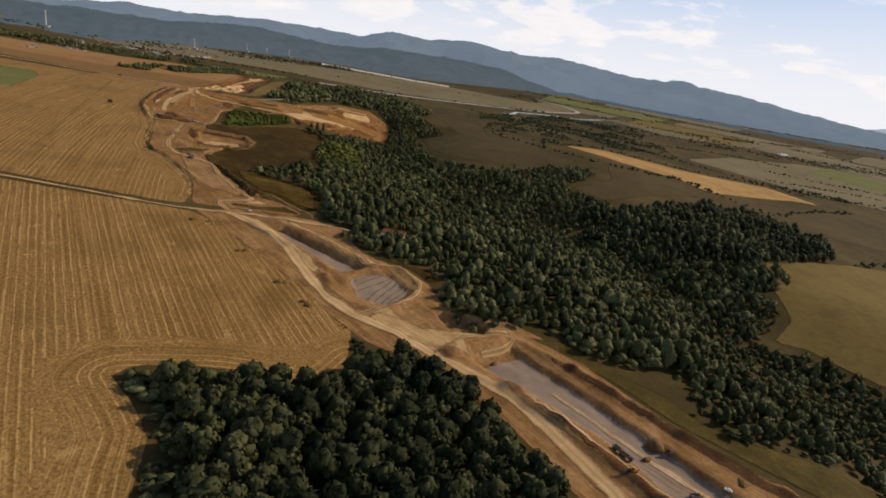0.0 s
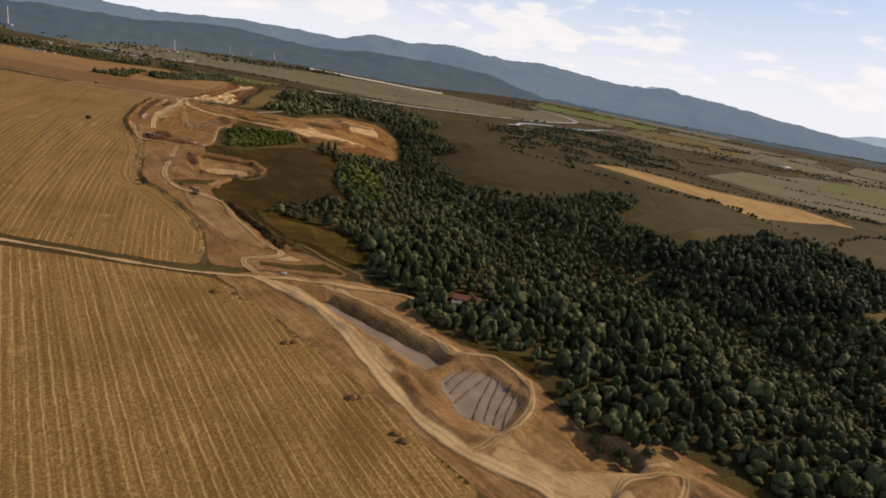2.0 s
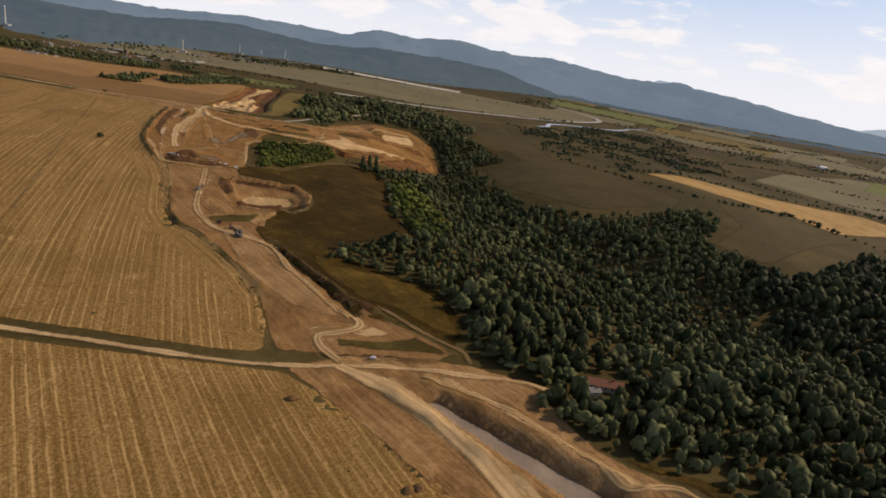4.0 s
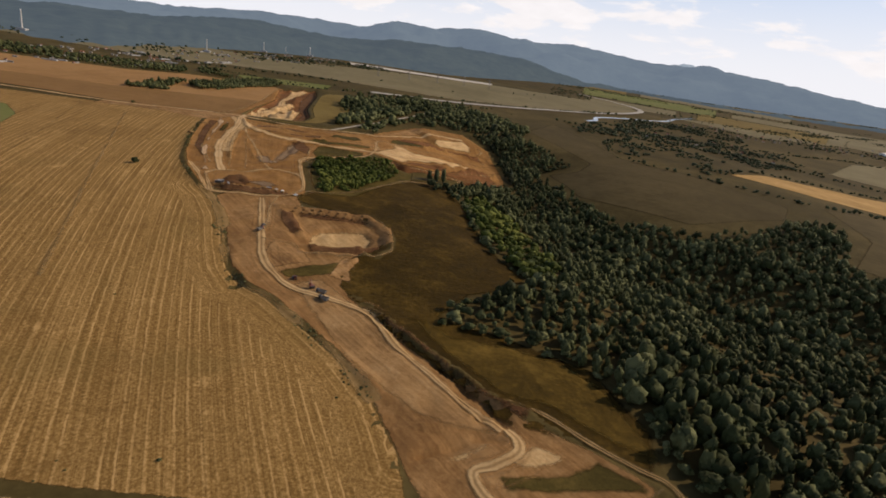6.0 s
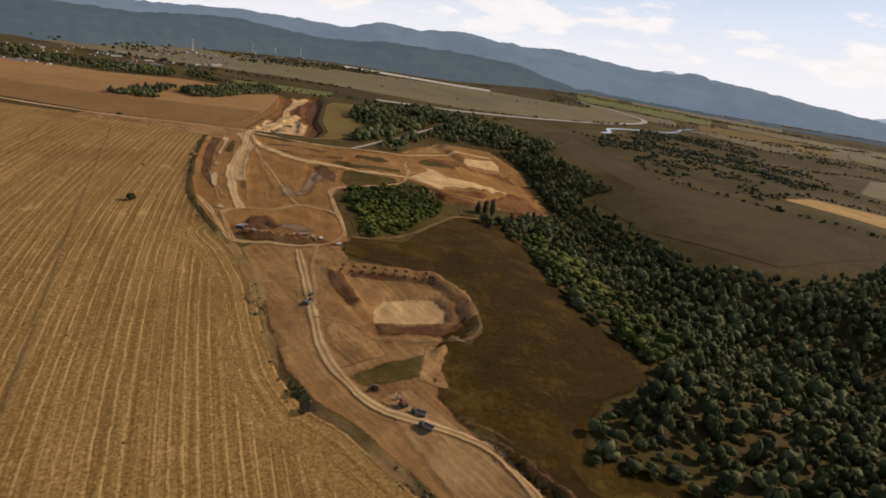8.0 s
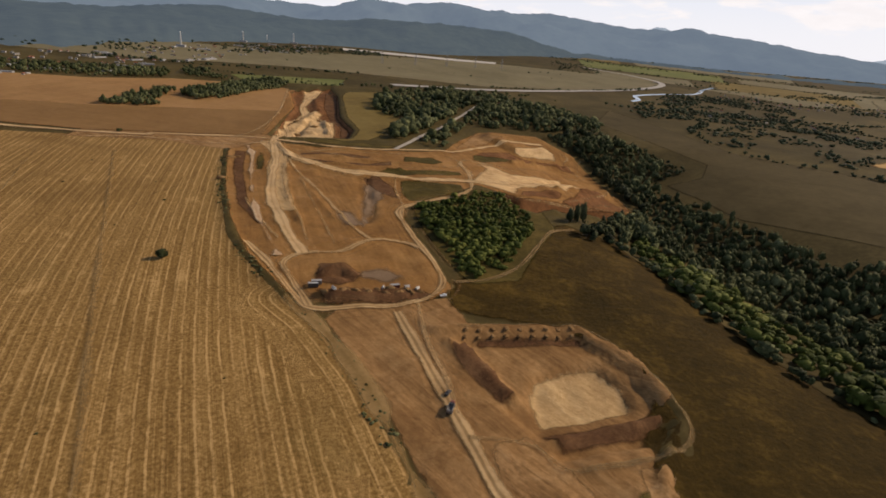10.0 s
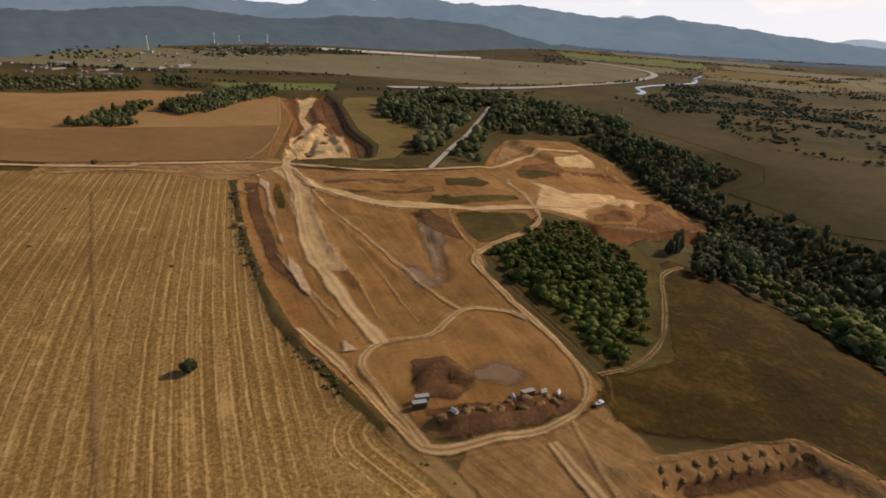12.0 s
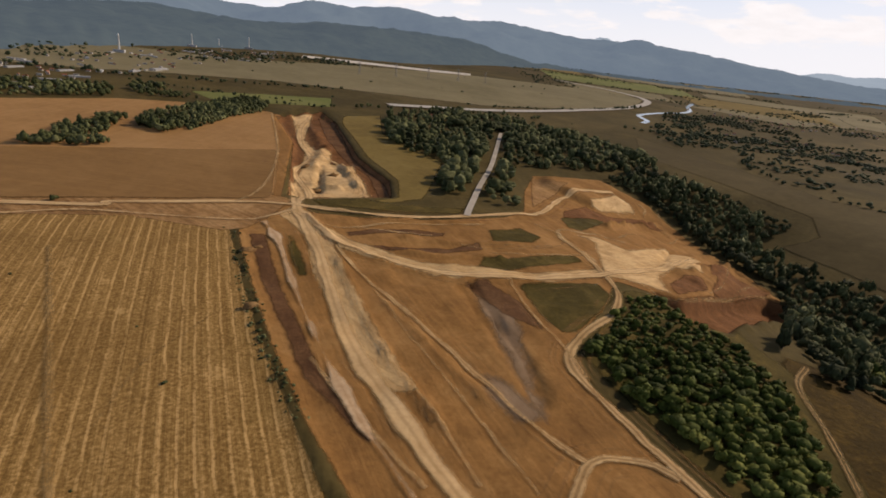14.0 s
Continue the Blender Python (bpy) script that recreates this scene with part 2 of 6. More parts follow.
M_SAND = material("bright_subsoil", [(0.33, 0.195, 0.085), (0.54, 0.36, 0.18), (0.70, 0.50, 0.28)], 0.09, 1.0, bump=0.6, ragged=3.0, streak=(60, 2.5, 0.35, 6.0))
M_SAND_SOFT = material("pale_rolled_soil", [(0.30, 0.178, 0.078), (0.47, 0.31, 0.15), (0.62, 0.44, 0.235)], 0.08, 1.1, bump=0.5, ragged=1.8, streak=(-38, 1.3, 0.35, 18.0))
M_SPOIL = material("dark_topsoil", [(0.065, 0.031, 0.016), (0.115, 0.057, 0.027), (0.180, 0.098, 0.048)], 0.15, 1.5, bump=0.6, ragged=1.5)
M_MEADOW = material("dry_meadow", [(0.018, 0.0122, 0.0026), (0.044, 0.0268, 0.0052), (0.118, 0.072, 0.0148)], 0.030, 0.7, bump=0.8, ragged=2.5)
M_GOLD_MEADOW = material("golden_meadow", [(0.032, 0.021, 0.0045), (0.080, 0.050, 0.010), (0.165, 0.105, 0.024)], 0.05, 0.8, bump=0.7, ragged=3.5)
M_VERGE = material("green_verge", [(0.036, 0.029, 0.008), (0.072, 0.054, 0.015), (0.140, 0.098, 0.029)], 0.06, 1.2, bump=0.5, ragged=1.7)
M_GRAVEL = material("grey_gravel", [(0.19, 0.145, 0.112), (0.255, 0.20, 0.158), (0.32, 0.255, 0.205)], 0.06, 2.0, bump=0.15, ragged=0.6)
M_THIN_GRAVEL = material("thin_gravel", [(0.15, 0.095, 0.055), (0.20, 0.135, 0.085), (0.25, 0.18, 0.12)], 0.1, 2.0, bump=0.15, ragged=3.5)
# red earth, darkened so that the quarry face's shade sits in the colour
M_RED_EARTH = material("red_earth", [(0.085, 0.037, 0.015), (0.150, 0.067, 0.027), (0.24, 0.115, 0.048)], 0.12, 1.2, bump=0.6, ragged=1.4, streak=(-60, 1.2, 0.2))
M_TAN_DARK = material("worked_stubble", [(0.165, 0.090, 0.034), (0.215, 0.120, 0.047), (0.262, 0.152, 0.063)], 0.015, 0.4, ragged=1.2, streak=(-76, 2.0, 0.2))
M_TAN = material("far_stubble", [(0.230, 0.125, 0.050), (0.310, 0.174, 0.072), (0.370, 0.218, 0.096)], 0.012, 0.3, ragged=1.6, streak=(14, 3.0, 0.2))
M_PLOUGH = material("brown_field", [(0.050, 0.037, 0.015), (0.076, 0.057, 0.024), (0.106, 0.080, 0.036)], 0.010, 0.25, ragged=1.6, streak=(-50, 4.0, 0.15))
M_OLIVE = material("olive_field", [(0.115, 0.080, 0.026), (0.165, 0.118, 0.038), (0.21, 0.155, 0.056)], 0.02, 0.35, ragged=1.6)
M_STRAW = material("golden_straw", [(0.240, 0.147, 0.053), (0.400, 0.245, 0.092), (0.520, 0.338, 0.144)], 0.04, 0.3, ragged=6.0, streak=(-60, 4.0, 0.3))
M_GREEN = material("green_crop", [(0.10, 0.12, 0.035), (0.14, 0.15, 0.05), (0.19, 0.18, 0.07)], 0.012, 0.3, ragged=1.6)
M_PLAIN = material("valley_pasture", [(0.13, 0.112, 0.062), (0.172, 0.147, 0.084), (0.215, 0.182, 0.106)], 0.008, 0.15, ragged=8.0)
M_TRACK = track_material("driven_earth", (0.56, 0.395, 0.21), (0.33, 0.20, 0.09), 0.6, crown=0.35)
M_WHEEL = track_material("faint_wheel_marks", (0.440, 0.258, 0.120), (0.260, 0.135, 0.055), 0.5, cover=0.30)
M_ROAD = track_material("pale_haul_road", (0.64, 0.46, 0.26), (0.42, 0.265, 0.125), 0.8, ruts=3, crown=0.12)
M_STONE = track_material("crushed_limestone", (0.620, 0.472, 0.320), (0.340, 0.205, 0.104))
M_PAVED = track_material("worn_asphalt", (0.44, 0.40, 0.35), (0.33, 0.30, 0.26), ragged=0.12)
M_FAINT = track_material("dusty_path", (0.34, 0.235, 0.12), (0.20, 0.13, 0.06), 0.5, cover=0.8, crown=0.5)
M_STRAW_BAND = track_material("trodden_straw", (0.42, 0.275, 0.125), (0.23, 0.14, 0.052), 0.9, ruts=2, cover=0.75)
M_HIGHWAY = track_material("pale_concrete", (0.46, 0.44, 0.41), (0.38, 0.36, 0.33), ragged=0.3)
M_LEAF = leaves("wood_leaves", (0.021, 0.027, 0.011), (0.060, 0.070, 0.027), (0.150, 0.156, 0.070))
M_LEAF_DARK = leaves("dense_wood_leaves", (0.015, 0.020, 0.010), (0.036, 0.044, 0.019), (0.085, 0.090, 0.040))
M_LEAF_SCRUB = leaves("scrub_leaves", (0.024, 0.034, 0.006), (0.066, 0.084, 0.016), (0.15, 0.16, 0.036))
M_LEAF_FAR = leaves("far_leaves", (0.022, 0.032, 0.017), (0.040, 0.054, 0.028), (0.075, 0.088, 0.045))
M_BARK = paint("bark", (0.075, 0.055, 0.04), 0.95)
# haze painted in: the last colour is emitted, stronger with distance
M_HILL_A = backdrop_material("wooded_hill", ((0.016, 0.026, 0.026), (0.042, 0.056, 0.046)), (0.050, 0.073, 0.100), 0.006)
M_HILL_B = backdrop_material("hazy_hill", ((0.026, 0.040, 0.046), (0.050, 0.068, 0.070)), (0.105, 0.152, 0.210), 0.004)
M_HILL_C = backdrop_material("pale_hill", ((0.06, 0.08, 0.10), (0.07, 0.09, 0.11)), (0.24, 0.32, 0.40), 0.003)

# ---------------------------------------------------------------- plan arithmetic
rng = np.random.default_rng(7)
CELL = 1.2     # metres between the ground's vertices near the works


def seg_distance(X, Y, line, closed=False):
    """Distance to a line of points, and the nearest place on it."""
    line = np.asarray(line, float)
    ends = np.roll(line, -1, 0) if closed else line[1:]
    best = np.full(X.shape, 1e18)
    nx, ny = np.zeros(X.shape), np.zeros(X.shape)
    for (ax, ay), (bx, by) in zip(line, ends):
        dx, dy = bx - ax, by - ay
        t = np.clip(((X - ax) * dx + (Y - ay) * dy) / (dx * dx + dy * dy + 1e-12), 0, 1)
        px, py = ax + t * dx, ay + t * dy
        d = (X - px) ** 2 + (Y - py) ** 2
        near = d < best
        best = np.where(near, d, best)
        nx, ny = np.where(near, px, nx), np.where(near, py, ny)
    return np.sqrt(best), nx, ny


def inside(X, Y, poly):
    poly = np.asarray(poly, float)
    odd = np.zeros(X.shape, bool)
    for (ax, ay), (bx, by) in zip(poly, np.roll(poly, -1, 0)):
        if ay != by:
            odd ^= ((ay > Y) != (by > Y)) & (X < (bx - ax) * (Y - ay) / (by - ay) + ax)
    return odd


def signed(X, Y, poly):
    """Distance to the outline of poly, positive inside, and the nearest place on the outline."""
    d, nx, ny = seg_distance(X, Y, poly, True)
    return np.where(inside(X, Y, poly), d, -d), nx, ny


def inset(poly, k):
    """The outline drawn in towards its middle."""
    p = np.asarray(poly, float)
    return (p - p.mean(0)) * k + p.mean(0)


def smooth(x):
    x = np.clip(x, 0, 1)
    return x * x * (3 - 2 * x)


def value_noise(X, Y, size, seed=0):
    """Smooth random values from 0 to 1 with bumps of that size in metres."""
    x, y = X / size, Y / size
    ix, iy = np.floor(x).astype(np.int64), np.floor(y).astype(np.int64)
    fx, fy = smooth(x - ix), smooth(y - iy)

    def h(a, b):
        n = (a * 374761393 + b * 668265263 + seed * 974711) & 0x7FFFFFFF
        n = ((n ^ (n >> 13)) * 1274126177) & 0x7FFFFFFF
        return ((n ^ (n >> 16)) & 0xFFFF) / 65535.0
    return (h(ix, iy) * (1 - fx) + h(ix + 1, iy) * fx) * (1 - fy) + (h(ix, iy + 1) * (1 - fx) + h(ix + 1, iy + 1) * fx) * fy


def curve(points, step=2.0):
    """A smooth line through a few points."""
    p = np.asarray(points, float)
    p = np.vstack([2 * p[0] - p[1], p, 2 * p[-1] - p[-2]])
    out = []
    for i in range(1, len(p) - 2):
        n = max(2, int(np.linalg.norm(p[i + 1] - p[i]) / step))
        for t in np.arange(n) / n:
            out.append(0.5 * (2 * p[i] + (p[i + 1] - p[i - 1]) * t + (2 * p[i - 1] - 5 * p[i] + 4 * p[i + 1] - p[i + 2]) * t * t
                              + (3 * p[i] - p[i - 1] - 3 * p[i + 1] + p[i + 2]) * t ** 3))
    out.append(p[-2])
    return np.array(out)


# ---------------------------------------------------------------- the plan, in metres
VALLEY = [(190, 90), (165, 200), (120, 290), (30, 355), (-20, 420), (-40, 500), (-40, 570)]
BED = [(-62, 228), (-54, 230), (-15, 202), (-24, 194)]
BASIN = [(-21, 192), (-16, 198), (-11, 200), (-6, 200), (-2, 195), (3, 187), (0, 180), (-5, 171), (-11, 174), (-17, 177), (-19, 183), (-21, 187)]
LOW_PAD = [(21, 149), (36, 160), (52, 144), (66, 128), (84, 108), (102, 90), (84, 82), (66, 103), (58, 116), (46, 128), (32, 139)]
PIT = [(-154, 371), (-149, 375), (-138, 376), (-121, 379), (-113, 367), (-111, 350), (-115, 343), (-137, 337), (-141, 344), (-149, 357)]
PIT_FLOOR = [(-139, 356), (-136, 363), (-128, 367), (-120, 369), (-116, 361), (-117, 353), (-128, 349), (-139, 346)]
PIT_SPOIL = [(-154, 372), (-148, 372), (-139, 354), (-145, 351), (-151, 361)]
QUARRY_FACE = [(-117, 474), (-108, 470), (-74, 489), (-46, 511), (-48, 524), (-74, 514), (-110, 491), (-120, 494)]
CUT = [(-236, 705), (-228, 722), (-209, 746), (-200, 705), (-192, 620), (-182, 581), (-184, 558), (-215, 549), (-222, 552), (-223, 600), (-224, 640)]
DITCH = [(-114, 305), (-103, 291), (-97, 284), (-91, 278), (-84, 269), (-78, 261)]

# (outline, height of the middle over the land, width of the bank)
SHAPED = [
    (BED, -2.2, 1.5), (BASIN, -1.0, 1.5), (LOW_PAD, -1.8, 2.0), (PIT, -1.4, 2.0), (PIT_FLOOR, -1.2, 1.6), (PIT_SPOIL, 1.2, 2.2),
    (QUARRY_FACE, -5.0, 5.0), (CUT, -2.6, 3.5),
    ([(-183, 405), (-177, 406), (-171, 400), (-176, 393), (-183, 395)], 0.5, 2.4),
    ([(-182, 389), (-166, 391), (-156, 394), (-160, 388), (-172, 386), (-180, 385)], 1.6, 2.5),
    ([(10, 147), (17, 156), (34, 165), (35, 159), (25, 152), (17, 146)], 2.0, 2.0),
    ([(10, 175), (16, 163), (28, 164), (30, 172), (20, 178)], -2.4, 2.2),
    ([(-108, 622), (-68, 632), (-46, 608), (-60, 594), (-92, 582), (-112, 600)], 3.0, 9.0),
    ([(-100, 520), (-63, 560), (-45, 545), (-60, 520), (-90, 505)], 2.0, 8.0),
]
# (line, height, half width) of banks, heaps along a way and trenches
BANKS = [
    (DITCH, -1.2, 1.2), ([(-113, 304), (-106, 298), (-99, 290), (-89, 279), (-80, 269), (-74, 266)], 1.2, 1.6), ([(-97, 250), (-91, 253), (-85, 257), (-81, 257)], -1.1, 0.9),
    ([(-58, 233), (-40, 224), (-24, 212), (-16, 206)], 0.7, 1.5), ([(-66, 226), (-48, 211), (-30, 195)], 0.7, 1.4),
    ([(-29, 189), (-25, 178), (-17, 169), (-8, 168)], 1.0, 1.5), ([(-17, 203), (-4, 205), (5, 194), (3, 180), (-5, 169)], 0.9, 1.6),
    ([(38, 163), (54, 152), (68, 138), (80, 126), (92, 116), (108, 104)], 1.5, 2.0),
    ([(32, 136), (45, 123), (56, 109), (66, 96), (78, 82)], 1.6, 2.2),
    ([(-155, 376), (-146, 378), (-121, 381), (-111, 369), (-109, 351), (-114, 341), (-136, 335)], 0.7, 1.3),
    ([(-188, 386), (-202, 408), (-210, 424), (-216, 444), (-221, 463), (-225, 480), (-229, 498), (-232, 514)], 0.7, 1.3),
    ([(-160, 334), (-153, 317), (-146, 308), (-138, 303), (-126, 291), (-115, 279), (-105, 266)], 0.7, 1.2),
        ([(-190, 506), (-176, 503), (-160, 506)], 0.8, 1.5), ([(-186, 516), (-170, 514), (-150, 518)], 0.7, 1.4),
    ([(-212, 600), (-208, 640), (-214, 690)], 1.6, 3.0), ([(-104, 474), (-66, 494), (-40, 516)], 1.5, 2.5),
    ([(-210, 604), (-211, 566)], -1.6, 1.1), ([(-201, 608), (-196, 575)], 1.6, 1.2), ([(-207, 612), (-199, 608)], -1.2, 1.0), ([(-215, 575), (-203, 571)], 1.2, 1.2),
    ([(-173, 487), (-172, 470), (-170, 452), (-171, 438)], -0.9, 0.8), ([(-86, 509), (-44, 549), (-44, 527)], 0.9, 1.0),
    ([(-196, 474), (-189, 457), (-182, 440)], 0.6, 0.8), ([(-176, 486), (-174, 462), (-172, 440)], -0.7, 0.8), ([(-206, 500), (-202, 474), (-197, 450), (-191, 432)], 0.7, 0.8),
    ([(-214, 530), (-205, 507), (-190, 494), (-176, 488), (-150, 490)], 0.7, 0.8), ([(-212, 540), (-190, 531), (-165, 533)], 0.8, 0.9), ([(-100, 556), (-80, 574), (-56, 590)], 2.0, 1.8),
    ([(-86, 520), (-64, 534), (-50, 545)], 1.4, 1.3), ([(-90, 530), (-76, 548), (-62, 556)], -1.2, 1.3), ([(-138, 342), (-126, 346), (-114, 350)], 1.4, 1.2), ([(-152, 371), (-147, 362), (-142, 354)], 1.0, 1.2), ([(-149, 371), (-144, 361)], 0.9, 0.9),
    ([(-182, 399), (-177, 403), (-173, 399)], 0.8, 0.9), ([(-181, 397), (-177, 399), (-174, 397)], -0.9, 1.0), ([(-182, 388), (-172, 390), (-160, 393)], 1.2, 0.9), ([(-178, 386), (-166, 388)], 0.9, 0.8),
    ([(-122, 332), (-114, 346)], 0.9, 1.0), ([(-148, 306), (-154, 318), (-161, 335)], -0.7, 0.9), ([(-112, 300), (-100, 287), (-90, 274)], 0.5, 0.8),
    ([(-104, 256), (-94, 258), (-86, 262)], 1.2, 0.9),
    ([(-105, 256), (-96, 257), (-84, 263)], -0.8, 1.0), ([(-80, 272), (-62, 257), (-50, 248)], 0.4, 1.2),
]


SITE_S = [(-93, 230), (-74, 214), (-51, 191), (-37, 177), (-25, 162), (-16, 153), (-8, 146), (8, 139), (25, 124), (38, 108), (50, 82), (70, 50),
          (130, 60), (125, 92), (101, 112), (89, 118), (80, 124), (68, 144), (58, 159), (46, 171), (36, 178), (17, 178), (12, 187), (9, 197),
          (-2, 206), (-10, 210), (-19, 216), (-30, 240), (-45, 244), (-66, 243), (-80, 240)]
SITE_M = [(-107, 262), (-117, 280), (-128, 292), (-140, 304), (-148, 309), (-155, 319), (-162, 336), (-170, 358), (-180, 378), (-176, 386), (-150, 392),
          (-146, 380), (-121, 383), (-110, 374), (-108, 356), (-116, 347), (-122, 332), (-121, 316), (-112, 302), (-102, 292), (-91, 279), (-82, 272),
          (-76, 266), (-62, 258), (-50, 248), (-56, 240), (-84, 238), (-96, 236), (-100, 244)]
SITE_N = [(-189, 387), (-203, 409), (-213, 433), (-222, 464), (-230, 499), (-233, 514), (-226, 526), (-219, 549), (-213, 534), (-187, 532), (-167, 537),
          (-146, 546), (-136, 556), (-124, 590), (-108, 622), (-68, 631), (-48, 608), (-42, 572), (-44, 520), (-66, 498), (-106, 474), (-114, 486),
          (-128, 494), (-142, 474), (-158, 458), (-159, 444), (-154, 424), (-150, 408), (-148, 396), (-155, 388), (-172, 382)]


def land(X, Y):
    """The natural lie of the land: a slope, the stream valley and the rise beyond it."""
    yy = np.where(Y < 1100, Y, 1100 + 60 * (1 - np.exp(-(Y - 1100) / 120)))
    z = -0.03176 * np.clip(X, -900, 900) + 0.05032 * yy
    d, _, _ = seg_distance(X, Y, VALLEY)
    z = z - 15 * np.exp(-(d / 52) ** 2)
    z = z + 9 * np.exp(-((X - 150) / 110) ** 2 - ((Y - 560) / 190) ** 2)
    z = z + 3 * np.exp(-((X + 190) / 120) ** 2 - ((Y - 480) / 160) ** 2)
    far, turn = np.hypot(X + 100, Y - 180), np.degrees(np.arctan2(X + 100, Y - 180))
    return z + 44 * smooth((far - 900) / 1500) * smooth((turn + 2) / 14)


def ground(X, Y):
    X, Y = np.asarray(X, float), np.asarray(Y, float)
    z = land(X, Y)
    z = z + 0.25 * (value_noise(X, Y, 9.0, 3) - 0.5) + 0.5 * (value_noise(X, Y, 31.0, 4) - 0.5)
    for poly, rise, bank in SHAPED:
        p = np.asarray(poly)
        near = (X > p[:, 0].min() - 2) & (X < p[:, 0].max() + 2) & (Y > p[:, 1].min() - 2) & (Y < p[:, 1].max() + 2)
        if near.any():
            d, _, _ = signed(X[near], Y[near], poly)
            z[near] += rise * smooth(d / bank)
    churned = np.zeros(X.shape, bool)
    for poly in (SITE_S, SITE_M, SITE_N, CUT):
        churned |= inside(X, Y, poly)
    z = z + churned * (0.5 * (value_noise(X, Y, 3.4, 17) - 0.5) + 0.5 * (value_noise(X, Y, 7.0, 18) - 0.5))
    for line, rise, half in BANKS:
        p = np.asarray(line)
        r = 3 * half
        near = (X > p[:, 0].min() - r) & (X < p[:, 0].max() + r) & (Y > p[:, 1].min() - r) & (Y < p[:, 1].max() + r)
        if near.any():
            x, y = X[near], Y[near]
            d, _, _ = seg_distance(x, y, line)
            z[near] += rise * np.exp(-(d / half) ** 2) * (0.45 + 1.3 * value_noise(x, y, 3.0, 9))
    return z




# ---------------------------------------------------------------- mesh helpers


def surface(X, Y):
    """The height of the built ground sheet, between its vertices."""
    X, Y = np.asarray(X, float), np.asarray(Y, float)
    i = np.clip(np.searchsorted(GX, X) - 1, 0, len(GX) - 2)
    j = np.clip(np.searchsorted(GY, Y) - 1, 0, len(GY) - 2)
    u, v = (X - GX[i]) / (GX[i + 1] - GX[i]), (Y - GY[j]) / (GY[j + 1] - GY[j])
    return (GZ[j, i] * (1 - u) + GZ[j, i + 1] * u) * (1 - v) + (GZ[j + 1, i] * (1 - u) + GZ[j + 1, i + 1] * u) * v


def height(x, y):
    return float(surface(np.array([x]), np.array([y]))[0])


def mesh_from(name, verts, faces, mat, smooth_shade=False):
    me = bpy.data.meshes.new(name)
    verts, faces = np.asarray(verts, np.float32), np.asarray(faces, np.int32)
    k = faces.shape[1]
    me.vertices.add(len(verts))
    me.vertices.foreach_set("co", verts.ravel())
    me.loops.add(faces.size)
    me.loops.foreach_set("vertex_index", faces.ravel())
    me.polygons.add(len(faces))
    me.polygons.foreach_set("loop_start", np.arange(len(faces), dtype=np.int32) * k)
    if smooth_shade:
        me.polygons.foreach_set("use_smooth", np.ones(len(faces), bool))
    me.update(calc_edges=True)
    me.materials.append(mat)
    return me


def put_attr(me, name, values):
    a = me.attributes.new(name, "FLOAT", "POINT")
    a.data.foreach_set("value", np.asarray(values, np.float32))


def lattice(xs, ys):
    X, Y = np.meshgrid(xs, ys)
    nx, ny = len(xs), len(ys)
    i = np.arange(nx * ny).reshape(ny, nx)
    f = np.stack([i[:-1, :-1], i[:-1, 1:], i[1:, 1:], i[1:, :-1]], -1).reshape(-1, 4)
    return X.ravel(), Y.ravel(), f


def sheet(name, poly, mat, lift, cell, label, category, rows=None):
    """A surface laid on the land inside an outline. rows: a function of X, Y that gives metres across and along the field's rows."""
    p = np.asarray(poly, float)
    lo, hi = np.floor(p.min(0) / cell) - 1, np.ceil(p.max(0) / cell) + 1
    X, Y, f = lattice(np.arange(lo[0], hi[0] + 1) * cell, np.arange(lo[1], hi[1] + 1) * cell)
    d, nx, ny = signed(X, Y, p)
    keep = (d[f] > 0).any(1)
    f = f[keep]
    used, f = np.unique(f, return_inverse=True)
    f = f.reshape(-1, 4)
    X, Y, d, nx, ny = X[used], Y[used], d[used], nx[used], ny[used]
    out = d < 0
    X, Y = np.where(out, nx, X), np.where(out, ny, Y)
    d = np.maximum(d, 0)
    qx, qy = X[f], Y[f]
    area = 0.5 * np.abs((qx[:, 2] - qx[:, 0]) * (qy[:, 3] - qy[:, 1]) - (qx[:, 3] - qx[:, 1]) * (qy[:, 2] - qy[:, 0]))
    f = f[area > 0.08 * cell * cell]
    used, f = np.unique(f, return_inverse=True)
    f = f.reshape(-1, 4)
    X, Y, d = X[used], Y[used], d[used]
    Z = surface(X, Y) + lift
    me = mesh_from(name, np.stack([X, Y, Z], 1), f, mat, True)
    put_attr(me, "edge", d)
    if rows:
        r, a = rows(X, Y)
        put_attr(me, "row", r)
        put_attr(me, "along", a)
    return tagged(new(name, me), label, category, kind="structure")


def ribbon(name, points, width, mat, lift, label, category="track", step=2.0, wander=0.25):
    """A way along a smooth line, draped on the land."""
    c = curve(points, step)
    t = np.gradient(c, axis=0)
    t /= np.linalg.norm(t, axis=1)[:, None] + 1e-9
    nrm = np.stack([t[:, 1], -t[:, 0]], 1)
    cols = np.linspace(-1, 1, 7)
    w = width / 2 * (1 + wander * 2 * (value_noise(c[:, 0], c[:, 1], 7.0, 21) - 0.5))
    P = c[:, None, :] + nrm[:, None, :] * (cols[None, :, None] * w[:, None, None])
    X, Y = P[..., 0].ravel(), P[..., 1].ravel()
    u = np.tile(cols, len(c))
    Z = surface(X, Y) + lift
    i = np.arange(len(X)).reshape(len(c), 7)
    f = np.stack([i[:-1, :-1], i[:-1, 1:], i[1:, 1:], i[1:, :-1]], -1).reshape(-1, 4)
    me = mesh_from(name, np.stack([X, Y, Z], 1), f, mat, True)
    put_attr(me, "across", u)
    put_attr(me, "edge", (1 - np.abs(u)) * np.repeat(w, 7))
    return tagged(new(name, me), label, category, kind="structure")


